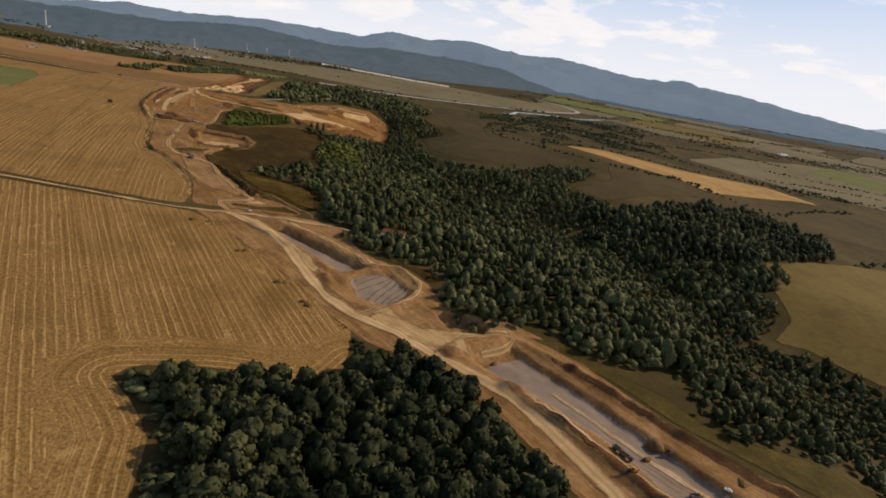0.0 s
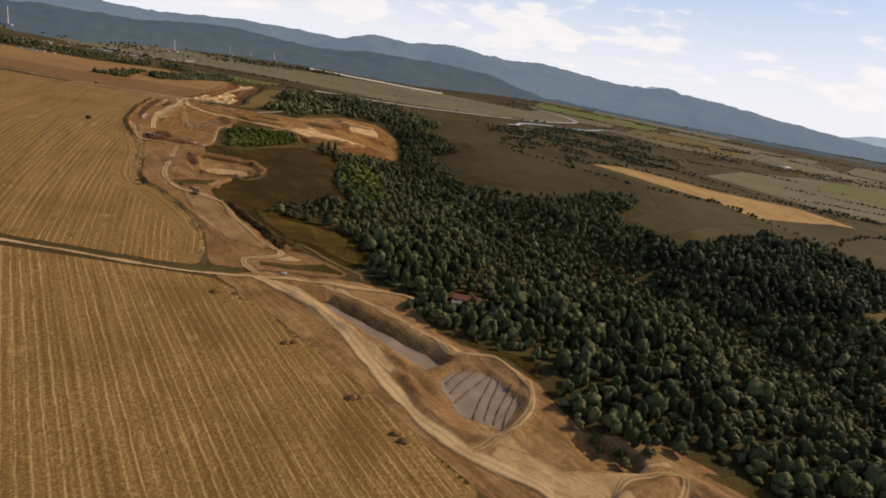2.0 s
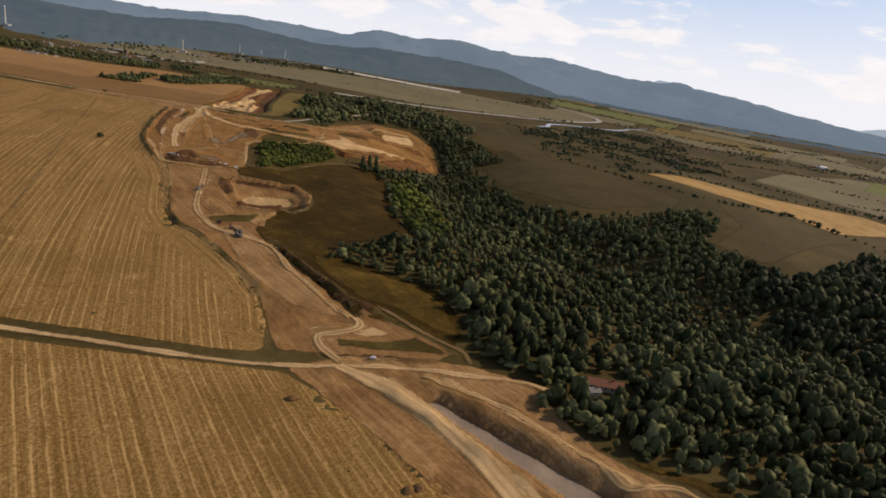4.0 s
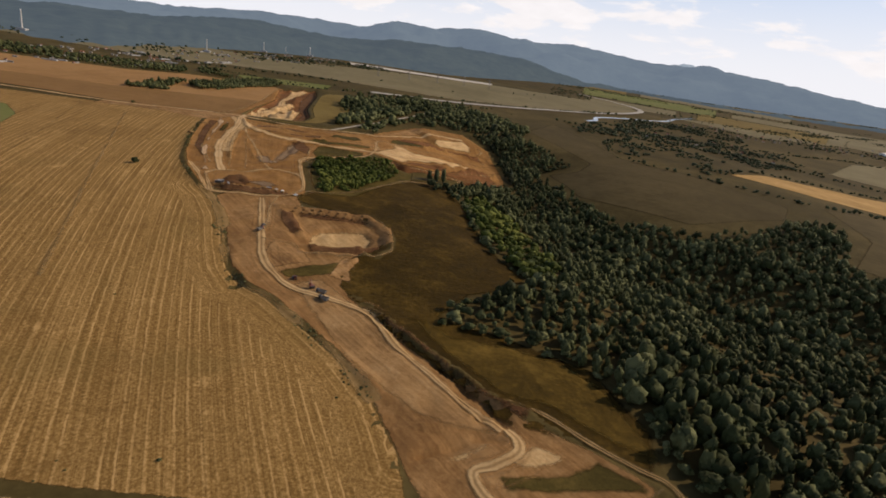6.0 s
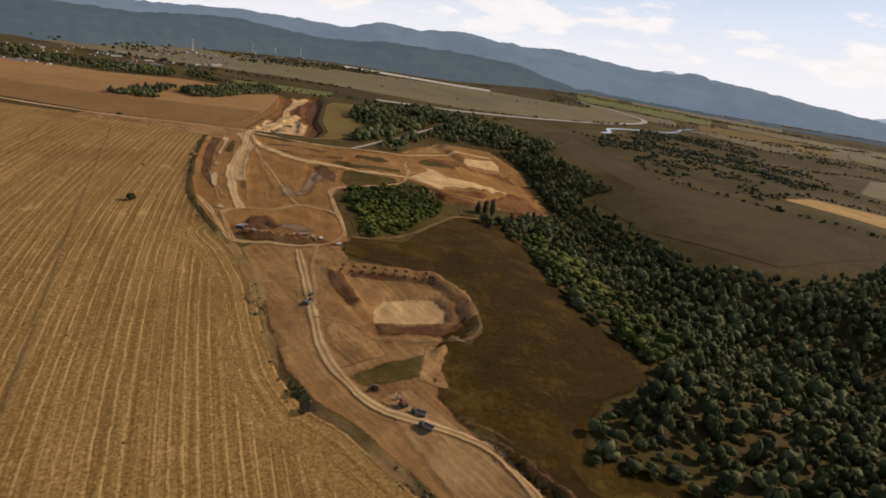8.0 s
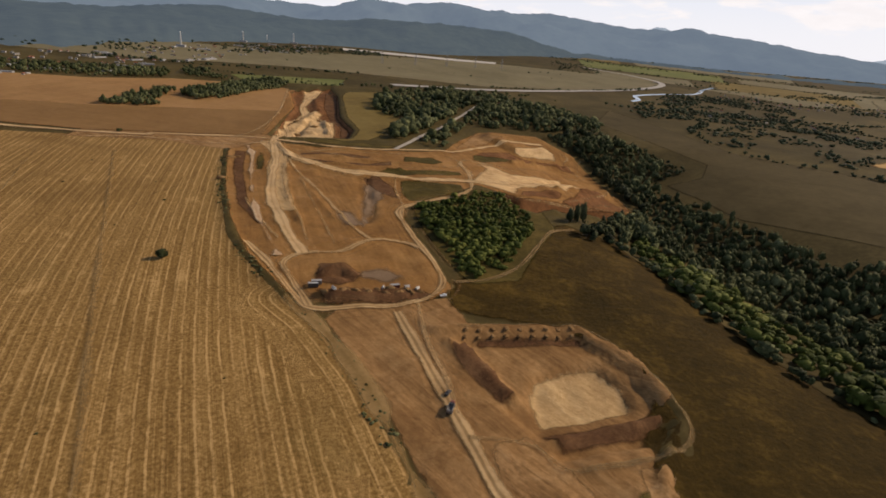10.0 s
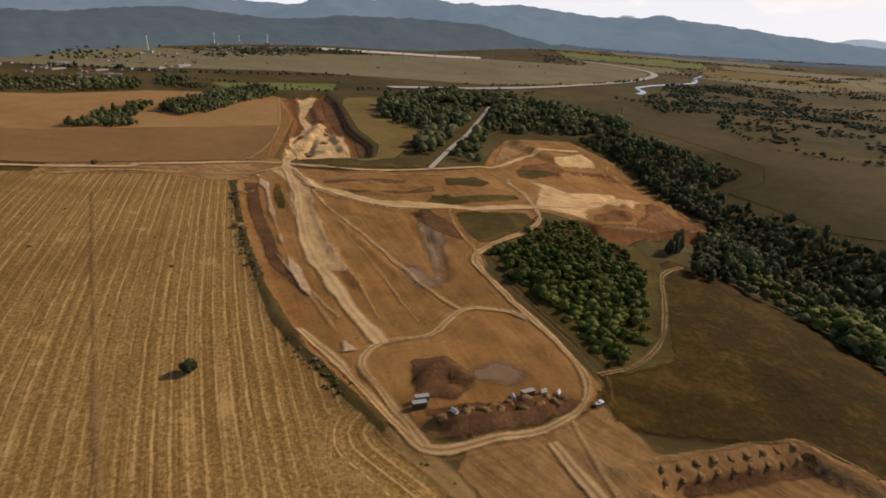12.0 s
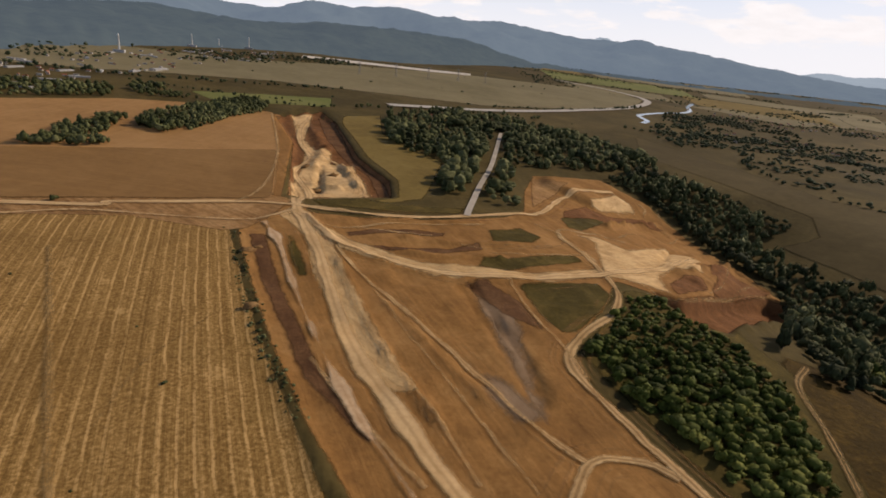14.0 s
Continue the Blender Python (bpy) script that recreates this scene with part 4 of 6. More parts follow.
# ---------------------------------------------------------------- ways
WAYS = [
    ("quarry_track", [(-127, 510), (-130, 525), (-130, 534), (-126, 538), (-114, 539), (-101, 539)], 2.0, "pale lorry track winding round the quarry"),
    ("quarry_track", [(-122, 496), (-111, 490), (-88, 503), (-64, 517), (-44, 524)], 1.4, "pale track along the quarry rim"),
    ("quarry_track", [(-89, 504), (-72, 519), (-43, 552)], 1.2, "pale track up the quarry steps"),
    ("quarry_track", [(-72, 513), (-48, 532), (-44, 529)], 1.2, "pale track up the quarry steps"),
    ("quarry_track", [(-59, 604), (-54, 604), (-59, 595), (-56, 584), (-54, 580)], 1.4, "pale track down the quarry edge"),
    ("quarry_track", [(-42, 608), (-48, 601), (-53, 585)], 1.2, "pale track down the quarry edge"),
    ("earth_path", [(-201, 523), (-191, 520), (-177, 520)], 1.6, "narrow earth track beside the haul road"),
    ("earth_path", [(-162, 514), (-150, 516), (-138, 519)], 1.2, "narrow earth track round a grass plot"),
    ("earth_path", [(-162, 509), (-147, 510), (-127, 514)], 1.4, "narrow earth track round a grass plot"),
    ("earth_path", [(-199, 485), (-193, 462), (-187, 443), (-183, 429), (-180, 418)], 1.2, "faint earth track across graded soil"),
    ("earth_path", [(-207, 494), (-202, 468), (-197, 449), (-191, 432), (-188, 420)], 1.3, "faint earth track beside the haul road"),
    ("earth_path", [(-211, 522), (-202, 522), (-187, 528), (-171, 530), (-156, 534)], 1.6, "narrow earth track beside the plateau road"),
    ("earth_path", [(-170, 513), (-160, 512), (-140, 517), (-130, 529), (-137, 542)], CELL, "narrow earth track round a grass plot"),
    ("earth_path", [(-212, 452), (-207, 441), (-201, 429), (-196, 420)], 1.6, "rutted earth track along the works"),
    ("earth_path", [(-100, 545), (-84, 560), (-62, 568), (-50, 580)], 1.4, "narrow track between quarry benches"),
    ("farm_road", [(-520, 218), (-300, 226), (-155, 229), (-132, 229), (-108, 229), (-92, 231), (-80, 234), (-66, 237), (-51, 238), (-34, 239), (-23, 236)], 2.6,
     "pale dusty farm road crossing the stubble"),
    ("haul_road", [(-80, 234), (-65, 226), (-50, 211), (-38, 192), (-26, 173), (-14, 162), (-2, 156), (10, 147), (20, 141), (29, 134), (37, 125), (45, 113), (52, 102), (60, 84)],
     4.2, "pale rutted haul road along the works"),
    ("basin_track", [(-14, 163), (-8, 168), (1, 178), (5, 192), (-4, 205), (-16, 204), (-22, 212), (-40, 227), (-59, 235)], 2.6, "sandy track round the gravel basin"),
    ("berm_track", [(3, 154), (14, 152), (22, 161), (36, 165), (34, 158), (26, 152)], 2.4, "sandy track over an earth bank"),
    ("lorry_track", [(46, 139), (56, 128), (65, 118), (74, 110), (84, 100)], 2.6, "rutted pale lorry track over gravel"),
    ("lorry_track", [(36, 132), (46, 122), (56, 112), (66, 102), (76, 92)], 2.0, "rutted pale lorry track over gravel"),
    ("plot_track", [(-78, 269), (-70, 267), (-60, 258), (-53, 253), (-48, 250), (-46, 244)], 2.0, "narrow earth track round a grass plot"),
    ("corridor_track", [(-79, 261), (-77, 257), (-78, 253), (-83, 249), (-87, 247), (-86, 242), (-80, 236)], 2.6, "pale curving track at the end of the strip"),
    ("plot_track", [(-80, 236), (-70, 239), (-56, 244), (-50, 248)], 1.2, "narrow earth track round a grass plot"),
    ("corridor_track", [(-80, 260), (-87, 266), (-95, 276), (-104, 288), (-114, 303)] + [(-132, 309), (-141, 317), (-148, 329), (-153, 346), (-158, 365), (-163, 383)], 2.8,
     "worn track down the construction strip"),
    ("corridor_track", [(-153, 348), (-154, 358), (-157, 372), (-158, 388)], 1.6, "worn side track beside the pit"),
    ("ring_track", [(-204, 416), (-196, 404), (-186, 386), (-181, 382), (-172, 384), (-163, 386), (-155, 391), (-151, 399), (-152, 409), (-156, 424), (-160, 440), (-161, 452),
                    (-152, 464), (-141, 473), (-133, 484), (-130, 495), (-129, 514), (-131, 530)], 2.4, "pale ring track round the works"),
    ("ring_track", [(-183, 383), (-188, 394), (-192, 404), (-188, 411), (-178, 414), (-169, 424), (-160, 424), (-156, 420)], 2.2, "pale ring track round a spoil heap"),
    ("haul_road", [(-218, 548), (-217, 534), (-211, 504), (-209, 487), (-206, 465), (-203, 451), (-198, 436), (-193, 422), (-188, 411)], 3.6, "pale haul road through the works"),
    ("haul_road", [(-216, 532), (-205, 510), (-191, 498), (-177, 492), (-161, 492), (-144, 495), (-122, 503), (-98, 517), (-68, 540)], 3.4, "pale haul road to the quarry"),
    ("earth_track", [(-206, 506), (-200, 488), (-192, 471), (-185, 455), (-180, 443), (-176, 433), (-170, 424)], 1.8, "earth track across graded soil"),
    ("earth_track", [(-162, 490), (-162, 474), (-160, 457), (-160, 446)], 1.4, "earth track across graded soil"),
    ("meadow_track", [(-148, 400), (-139, 403), (-128, 413), (-117, 432), (-109, 447), (-97, 457)], 1.8, "faint dusty track across the meadow"),
    ("pit_track", [(-152, 342), (-141, 341), (-137, 335), (-126, 337), (-114, 341), (-109, 350), (-112, 368), (-121, 381), (-150, 377)], 1.4, "narrow earth track round the pit"),
    ("plateau_road", [(-520, 522), (-294, 528), (-268, 533), (-235, 540), (-220, 540), (-204, 536), (-186, 535), (-167, 539), (-143, 549), (-128, 556), (-108, 585), (-92, 600),
                      (-70, 610)], 3.0, "pale dusty road along the field edge"),
    ("plateau_road", [(-291, 519), (-273, 525), (-244, 523), (-229, 524), (-218, 534)], 1.8, "pale dusty side road along the field edge"),
    ("field_track", [(-244, 422), (-242, 431), (-241, 440), (-239, 451), (-234, 461), (-229, 471)], 1.3, "faint wheel track slanting across the stubble"),
    ("field_track", [(-195, 297), (-202, 315), (-211, 339), (-225, 375), (-240, 415), (-271, 498)], 2.2, "faint pale wheel track along the stubble"),
    ("field_track", [(-268, 400), (-280, 440), (-299, 500), (-304, 520)], 1.6, "faint wheel track along the stubble"),
    ("cutting_track", [(-217, 545), (-214, 560), (-220, 590), (-215, 618), (-220, 650), (-221, 690), (-216, 730)], 3.0, "sandy lorry track up the cutting"),
    ("cutting_track", [(-212, 556), (-198, 560), (-194, 575), (-203, 612), (-215, 620)], 2.2, "sandy lorry track up the cutting"),
    ("fringe_track", [(-236, 540), (-231, 552), (-228, 580), (-229, 625), (-238, 712)], 1.6, "pale track beside the cutting"),
]
for k, (name, pts, width, label) in enumerate(WAYS):
    ribbon(name, pts, width * (1.35 if "road" in name else 1.2), M_STONE if "lorry" in name else M_ROAD if "road" in name or "cutting" in name else M_STRAW_BAND if "field" in name else M_FAINT if "meadow" in name or "pit" in name or "plot" in name else M_TRACK, 0.26 + 0.004 * k, label, step=1.3)
for k, (name, pts, width, label) in enumerate(WAYS):
    if name in ("haul_road", "corridor_track", "ring_track", "earth_track", "cutting_track", "basin_track", "plateau_road", "lorry_track"):
        p = curve(pts, 14.0)
        t = np.gradient(p, axis=0)
        t /= np.linalg.norm(t, axis=1)[:, None]
        for j, off in enumerate((-0.9, 0.8, -1.7, 1.6)):
            w = width * (off + 0.7 * np.sign(off) * (value_noise(p[:, 0], p[:, 1], 26.0, 50 + 7 * k + j) - 0.3))
            q = p + np.stack([t[:, 1], -t[:, 0]], 1) * w[:, None]
            a, b = (0, len(q)) if j < 2 else (len(q) // 5, 4 * len(q) // 5)
            if b - a > 3:
                ribbon("wheel_marks", q[a:b], 1.2, M_WHEEL, 0.215 + 0.0015 * k, "faint parallel wheel marks in dry soil", wander=0.6)
ribbon("stone_strip", [(-226, 522), (-221, 507), (-217, 486), (-213, 467), (-209, 451), (-206, 440), (-203, 431), (-200, 424), (-194, 408)], 3.0, M_STONE, 0.48,
       "broken strip of crushed pale limestone", "stone strip", step=1.0, wander=0.8)
ribbon("straw_band", EDGE_N[1:], 3.6, M_STRAW_BAND, 0.16, "pale trodden straw along the edge of the stubble", "field edge", step=1.3, wander=0.9)
ribbon("ditch_lining", DITCH, 0.9, M_STONE, 0.40, "pale concrete lining of an open ditch", "ditch", wander=0.5)
PAVED = [(-161, 541), (-158, 550), (-144, 587), (-125, 635), (-92, 730)]
ribbon("paved_road", PAVED, 2.6, M_PAVED, 0.62, "straight narrow grey asphalt road into the woods", "road", wander=0.02)
HIGHWAY = [(-160, 800), (-49, 850), (79, 946), (180, 1040), (262, 1150), (300, 1260), (290, 1360), (240, 1480)]
ribbon("highway", HIGHWAY, 11.0, M_HIGHWAY, 0.9, "curving pale concrete highway across the plain", "road", step=8.0, wander=0.0)

# ---------------------------------------------------------------- far hills


def hills(name, radius, crest, foot_line, rough_m, mat, label):
    """A wooded ridge round the head of the valley; crest: degrees to the right, degrees above the eye's level."""
    a = np.array(crest, float)
    az = np.linspace(a[0, 0], a[-1, 0], 560)
    up = np.interp(az, a[:, 0], a[:, 1])
    up = up + 0.5 * (value_noise(az, az * 0 + radius, 4.0, 3) - 0.5) + 0.28 * (value_noise(az, az * 0 + radius, 1.3, 4) - 0.5)
    k = np.ones(13) / 13
    up = np.convolve(np.pad(up, 6, "edge"), k, "valid")
    cross = np.linspace(0, 1, 26)
    A, C = np.meshgrid(np.radians(az), cross, indexing="ij")
    top = 87 + radius * np.tan(np.radians(up))[:, None]
    near = np.array(foot_line, float)
    inner = np.interp(az, near[:, 0], near[:, 1])[:, None] + 90 * (value_noise(az, az * 0, 6.0, 14)[:, None] - 0.5)
    depth = 800.0
    R = inner + (radius - inner) * C
    X, Y = -100 + R * np.sin(A), 180 + R * np.cos(A)
    foot = land(X, Y) - 3
    spur = value_noise(X, Y, depth * 0.33, 5) * 0.6 + value_noise(X, Y, depth * 0.12, 6) * 0.25
    Z = foot + np.maximum(top - foot, 8) * np.clip(C ** 0.62 * (0.82 + 0.18 * C) + (spur - 0.42) * 1.15 * np.sin(np.pi * C), -0.05, 1.02)
    Z = Z + rough_m * smooth(C * 6) * (value_noise(X, Y, 42.0, 8) - 0.5) + rough_m * 0.6 * (value_noise(X, Y, 15.0, 11) - 0.5)
    n = len(cross)
    i = np.arange(A.size).reshape(A.shape)
    f = np.stack([i[:-1, :-1], i[1:, :-1], i[1:, 1:], i[:-1, 1:]], -1).reshape(-1, 4)
    # the far side falls away behind the crest
    me = mesh_from(name, np.stack([X.ravel(), Y.ravel(), Z.ravel()], 1), f, mat, True)
    return tagged(new(name, me), label, "hills", kind="structure")


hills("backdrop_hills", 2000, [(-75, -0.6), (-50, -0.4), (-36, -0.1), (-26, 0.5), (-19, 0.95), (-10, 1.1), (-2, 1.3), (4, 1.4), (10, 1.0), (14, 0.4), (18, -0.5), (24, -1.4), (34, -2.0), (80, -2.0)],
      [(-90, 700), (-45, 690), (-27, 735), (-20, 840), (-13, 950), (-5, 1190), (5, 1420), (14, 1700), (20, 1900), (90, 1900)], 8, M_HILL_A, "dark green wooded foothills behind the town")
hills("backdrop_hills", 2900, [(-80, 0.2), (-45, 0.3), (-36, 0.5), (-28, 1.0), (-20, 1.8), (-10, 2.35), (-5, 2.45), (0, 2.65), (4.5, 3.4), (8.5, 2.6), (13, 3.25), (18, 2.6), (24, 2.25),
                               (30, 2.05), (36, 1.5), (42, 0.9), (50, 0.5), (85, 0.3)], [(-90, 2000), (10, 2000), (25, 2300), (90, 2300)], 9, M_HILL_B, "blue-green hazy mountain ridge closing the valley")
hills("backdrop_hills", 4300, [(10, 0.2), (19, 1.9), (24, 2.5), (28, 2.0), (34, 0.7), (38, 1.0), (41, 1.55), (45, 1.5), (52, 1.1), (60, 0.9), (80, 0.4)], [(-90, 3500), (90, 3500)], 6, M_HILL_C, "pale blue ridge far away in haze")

# ---------------------------------------------------------------- trees


def ico_sphere(fineness):
    """Vertices and faces of a divided icosahedron."""
    bm = bmesh.new()
    bmesh.ops.create_icosphere(bm, subdivisions=fineness, radius=1.0)
    v = np.array([p.co[:] for p in bm.verts])
    f = np.array([[q.index for q in p.verts] for p in bm.faces])
    bm.free()
    return v, f


ICO_V, ICO_F = ico_sphere(2)
COARSE = ico_sphere(1)


def crown_shape(seed, lobes, cards, squash=0.8, pointed=0.0, ball=(ICO_V, ICO_F)):
    """A crown about 1 across the radius, standing on z = 0: uneven lobes with many small leaf clumps on them. Triangles."""
    r = np.random.default_rng(seed)
    V, T = [], []
    n = 0
    spots = []
    for k in range(lobes):
        a = k * 2.4 + r.uniform(-0.4, 0.4)
        rad = 0.0 if k == 0 else r.uniform(0.32, 0.62)
        s = 0.62 if k == 0 else r.uniform(0.34, 0.52)
        c = np.array([math.cos(a) * rad, math.sin(a) * rad, (0.85 if k == 0 else r.uniform(0.4, 0.95)) + pointed * (0.5 - rad)])
        bv, bf = ball
        bump = 1 + 0.27 * r.standard_normal(len(bv))[:, None]
        V.append(bv * s * bump * np.array([1, 1, squash + pointed * 0.5]) + c)
        T.append(bf + n)
        n += len(bv)
        spots.append((c, s))
    for _ in range(cards):
        c, s = spots[r.integers(len(spots))]
        d = r.standard_normal(3)
        d[2] = abs(d[2]) * 0.9 - 0.25
        d /= np.linalg.norm(d)
        p = c + d * s * np.array([1, 1, squash + pointed * 0.5]) * r.uniform(0.92, 1.16)
        u = np.cross(d, r.standard_normal(3))
        u /= np.linalg.norm(u)
        w = np.cross(d, u) + d * r.uniform(-0.7, 0.7)
        h = r.uniform(0.08, 0.2)
        V.append(np.array([p + u * h, p + w * h * 0.9, p - u * h, p - w * h * 0.8 + d * h * 0.4]))
        T.append(np.array([[0, 1, 2], [0, 2, 3]]) + n)
        n += 4
    return np.vstack(V), np.vstack(T)


CROWNS = [crown_shape(100 + k, 3, 56, (0.7, 0.85, 1.0)[k % 3]) for k in range(8)]
CROWNS_MID = [crown_shape(120 + k, 3, 42, (0.7, 0.85, 1.0)[k % 3], ball=COARSE) for k in range(8)]
CROWNS_PINE = [crown_shape(140 + k, 3, 44, 0.85, 0.15, COARSE) for k in range(4)]
CROWNS_FAR = [crown_shape(170 + k, 1, 16, ball=COARSE) for k in range(5)]
CROWNS_SCRUB = [crown_shape(190 + k, 3, 62, 0.62, ball=COARSE) for k in range(5)]


def clear_of(X, Y, lines, gap):
    ok = np.ones(X.shape, bool)
    for line in lines:
        ok &= seg_distance(X, Y, line)[0] > gap
    return ok


def scatter(poly, spacing, seed, holes=(), lines=(), gap=4.0, thin=0.0, clump=0.0):
    """Uneven places inside an outline."""
    r = np.random.default_rng(seed)
    p = np.asarray(poly, float)
    X, Y, _ = lattice(np.arange(p[:, 0].min(), p[:, 0].max(), spacing), np.arange(p[:, 1].min(), p[:, 1].max(), spacing * 0.9))
    X = X + r.uniform(-0.48, 0.48, X.shape) * spacing
    Y = Y + r.uniform(-0.48, 0.48, X.shape) * spacing
    d, _, _ = signed(X, Y, p)
    keep = d > 2.5 * value_noise(X, Y, 9.0, seed)
    keep &= r.random(X.shape) > thin
    if clump:
        keep &= 0.6 * value_noise(X, Y * 1.6, 46.0, seed + 3) + 0.4 * value_noise(X, Y * 1.5, 17.0, seed + 4) > clump
    for h in holes:
        keep &= ~inside(X, Y, h)
    if len(lines):
        keep &= clear_of(X, Y, lines, gap)
    return X[keep], Y[keep]


def wood(name, X, Y, shapes, mat, radius, tall, seed, label, category="wood", sink=0.35):
    """Many trees joined into one stand; radius and tall: least and most, in metres."""
    r = np.random.default_rng(seed)
    Z = surface(X, Y)
    V, T, tint = [], [], []
    n = 0
    for x, y, z in zip(X, Y, Z):
        v, t = shapes[r.integers(len(shapes))]
        a = r.uniform(0, 6.283)
        big = 0.45 + 0.66 * float(value_noise(np.array([x]), np.array([y]), 19.0, seed + 1)[0]) + 0.35 * r.random() ** 2
        s, h = r.uniform(*radius) * big, r.uniform(*tall) * big
        c, q = math.cos(a) * s, math.sin(a) * s
        V.append(np.stack([v[:, 0] * c - v[:, 1] * q + x, v[:, 0] * q + v[:, 1] * c + y, (v[:, 2] - 0.02) * h / 1.35 + z - sink], 1))
        T.append(t + n)
        tint.append(np.full(len(v), r.random()))
        n += len(v)
    me = mesh_from(name, np.vstack(V), np.vstack(T), mat)
    put_attr(me, "tint", np.concatenate(tint))
    return tagged(new(name, me), label, category, kind="stuff")


WOOD_MAIN = [(150, 105), (135, 134), (116, 133), (99, 132), (91, 138), (93, 152), (91, 164), (73, 161), (62, 163), (48, 178), (36, 174), (26, 170), (17, 176),
             (13, 188), (17, 203), (8, 210), (-6, 215), (-20, 222), (-31, 231), (-22, 240), (-40, 249), (-44, 265), (-52, 288), (-62, 294), (-76, 300),
             (-90, 304), (-82, 318), (-69, 328), (-60, 342), (-67, 358), (-73, 387), (-77, 405), (-76, 430), (-83, 452), (-72, 484), (-52, 508), (-36, 530),
             (-34, 556), (-34, 585), (-40, 608), (-52, 634), (-20, 640), (-4, 620), (4, 600), (2, 586), (-14, 572), (-16, 548), (-8, 522), (-2, 492),
             (10, 458), (46, 436), (90, 450), (130, 470), (140, 458), (100, 405), (112, 388), (136, 372), (180, 400), (220, 436), (268, 418), (296, 398),
             (262, 338), (222, 318), (186, 304), (206, 296), (198, 280), (180, 270), (182, 254), (172, 240), (154, 226), (174, 214), (186, 202), (194, 190), (230, 120)]
DARK = [(112, 388), (136, 372), (180, 400), (220, 436), (268, 418), (296, 398), (262, 338), (222, 318), (180, 300), (130, 300), (96, 330)]
LIGHT = [(-64, 345), (-50, 345), (-40, 380), (-50, 430), (-64, 470), (-80, 452), (-76, 405)]
HOUSE = (-9, 243)
yard = [(-24, 238), (-12, 250), (0, 250), (0, 240), (-10, 234)]
x, y = scatter(WOOD_MAIN, 4.2, 11, holes=(DARK, LIGHT, yard))
near = (y < 300) & (x < 120)
wood("broadleaf_wood", x[near], y[near], CROWNS, M_LEAF, (1.5, 3.1), (3.6, 7.0), 21, "dense dark green broadleaf wood filling the valley")
wood("broadleaf_wood", x[~near], y[~near], CROWNS_MID, M_LEAF, (1.6, 3.2), (3.6, 6.8), 22, "dense dark green broadleaf wood along the stream")
x, y = scatter(DARK, 4.4, 12)
wood("oak_wood", x, y, CROWNS_PINE, M_LEAF_DARK, (2.0, 3.4), (5.0, 7.6), 23, "very dark tight stand of oak trees")
x, y = scatter(LIGHT, 4.4, 13)
wood("young_wood", x, y, CROWNS_SCRUB, M_LEAF_SCRUB, (2.2, 3.8), (3.0, 5.5), 24, "lighter green young trees along the wood edge")
# low bushes along the wood's near edge
edge_line = curve(WOOD_MAIN[:46], 3.2)
r_ = np.random.default_rng(5)
ex = edge_line[:, 0] + r_.uniform(-2.2, 2.2, len(edge_line))
ey = edge_line[:, 1] + r_.uniform(-2.2, 2.2, len(edge_line))
wood("edge_bushes", ex, ey, CROWNS_SCRUB, M_LEAF, (1.3, 2.8), (2.0, 4.4), 25, "low green bushes along the edge of the wood", "bushes")

QUARRY_WOOD = [(-65, 635), (-19, 650), (3, 620), (13, 577), (-13, 574), (-26, 560), (-12, 532), (-92, 443), (-98, 451), (-76, 485), (-41, 526), (-41, 555), (-43, 582), (-42, 602), (-50, 620)]
WOOD_N = [(-170, 572), (-154, 615), (-172, 648), (-176, 682), (-168, 750), (-130, 790), (-70, 800), (-20, 750), (-2, 690), (-18, 652), (-56, 645), (-80, 645), (-112, 632),
          (-128, 590), (-134, 562), (-142, 556), (-152, 562)]
x, y = scatter(WOOD_N, 5.6, 14, lines=(PAVED,), gap=5.0)
wood("broadleaf_wood", x, y, CROWNS[:3] + CROWNS_FAR, M_LEAF, (2.4, 4.2), (4.0, 6.6), 26, "dark green wood beside a straight asphalt road")
x, y = scatter(QUARRY_WOOD, 3.9, 17, holes=(WOOD_MAIN, WOOD_N))
wood("broadleaf_wood", x, y, CROWNS_MID, M_LEAF_DARK, (1.5, 3.0), (3.0, 6.0), 38, "dark close wood behind the quarry")
SCRUB = [(-130, 487), (-143, 471), (-157, 455), (-154, 440), (-149, 424), (-146, 408), (-142, 402), (-132, 409), (-122, 432), (-112, 452), (-112, 474), (-118, 488)]
x, y = scatter(SCRUB, 2.1, 15, clump=0.3)
wood("scrub_thicket", x, y, CROWNS_SCRUB, M_LEAF_SCRUB, (0.9, 2.1), (1.0, 3.2), 27, "bright green thicket of scrub inside the works", "scrub")

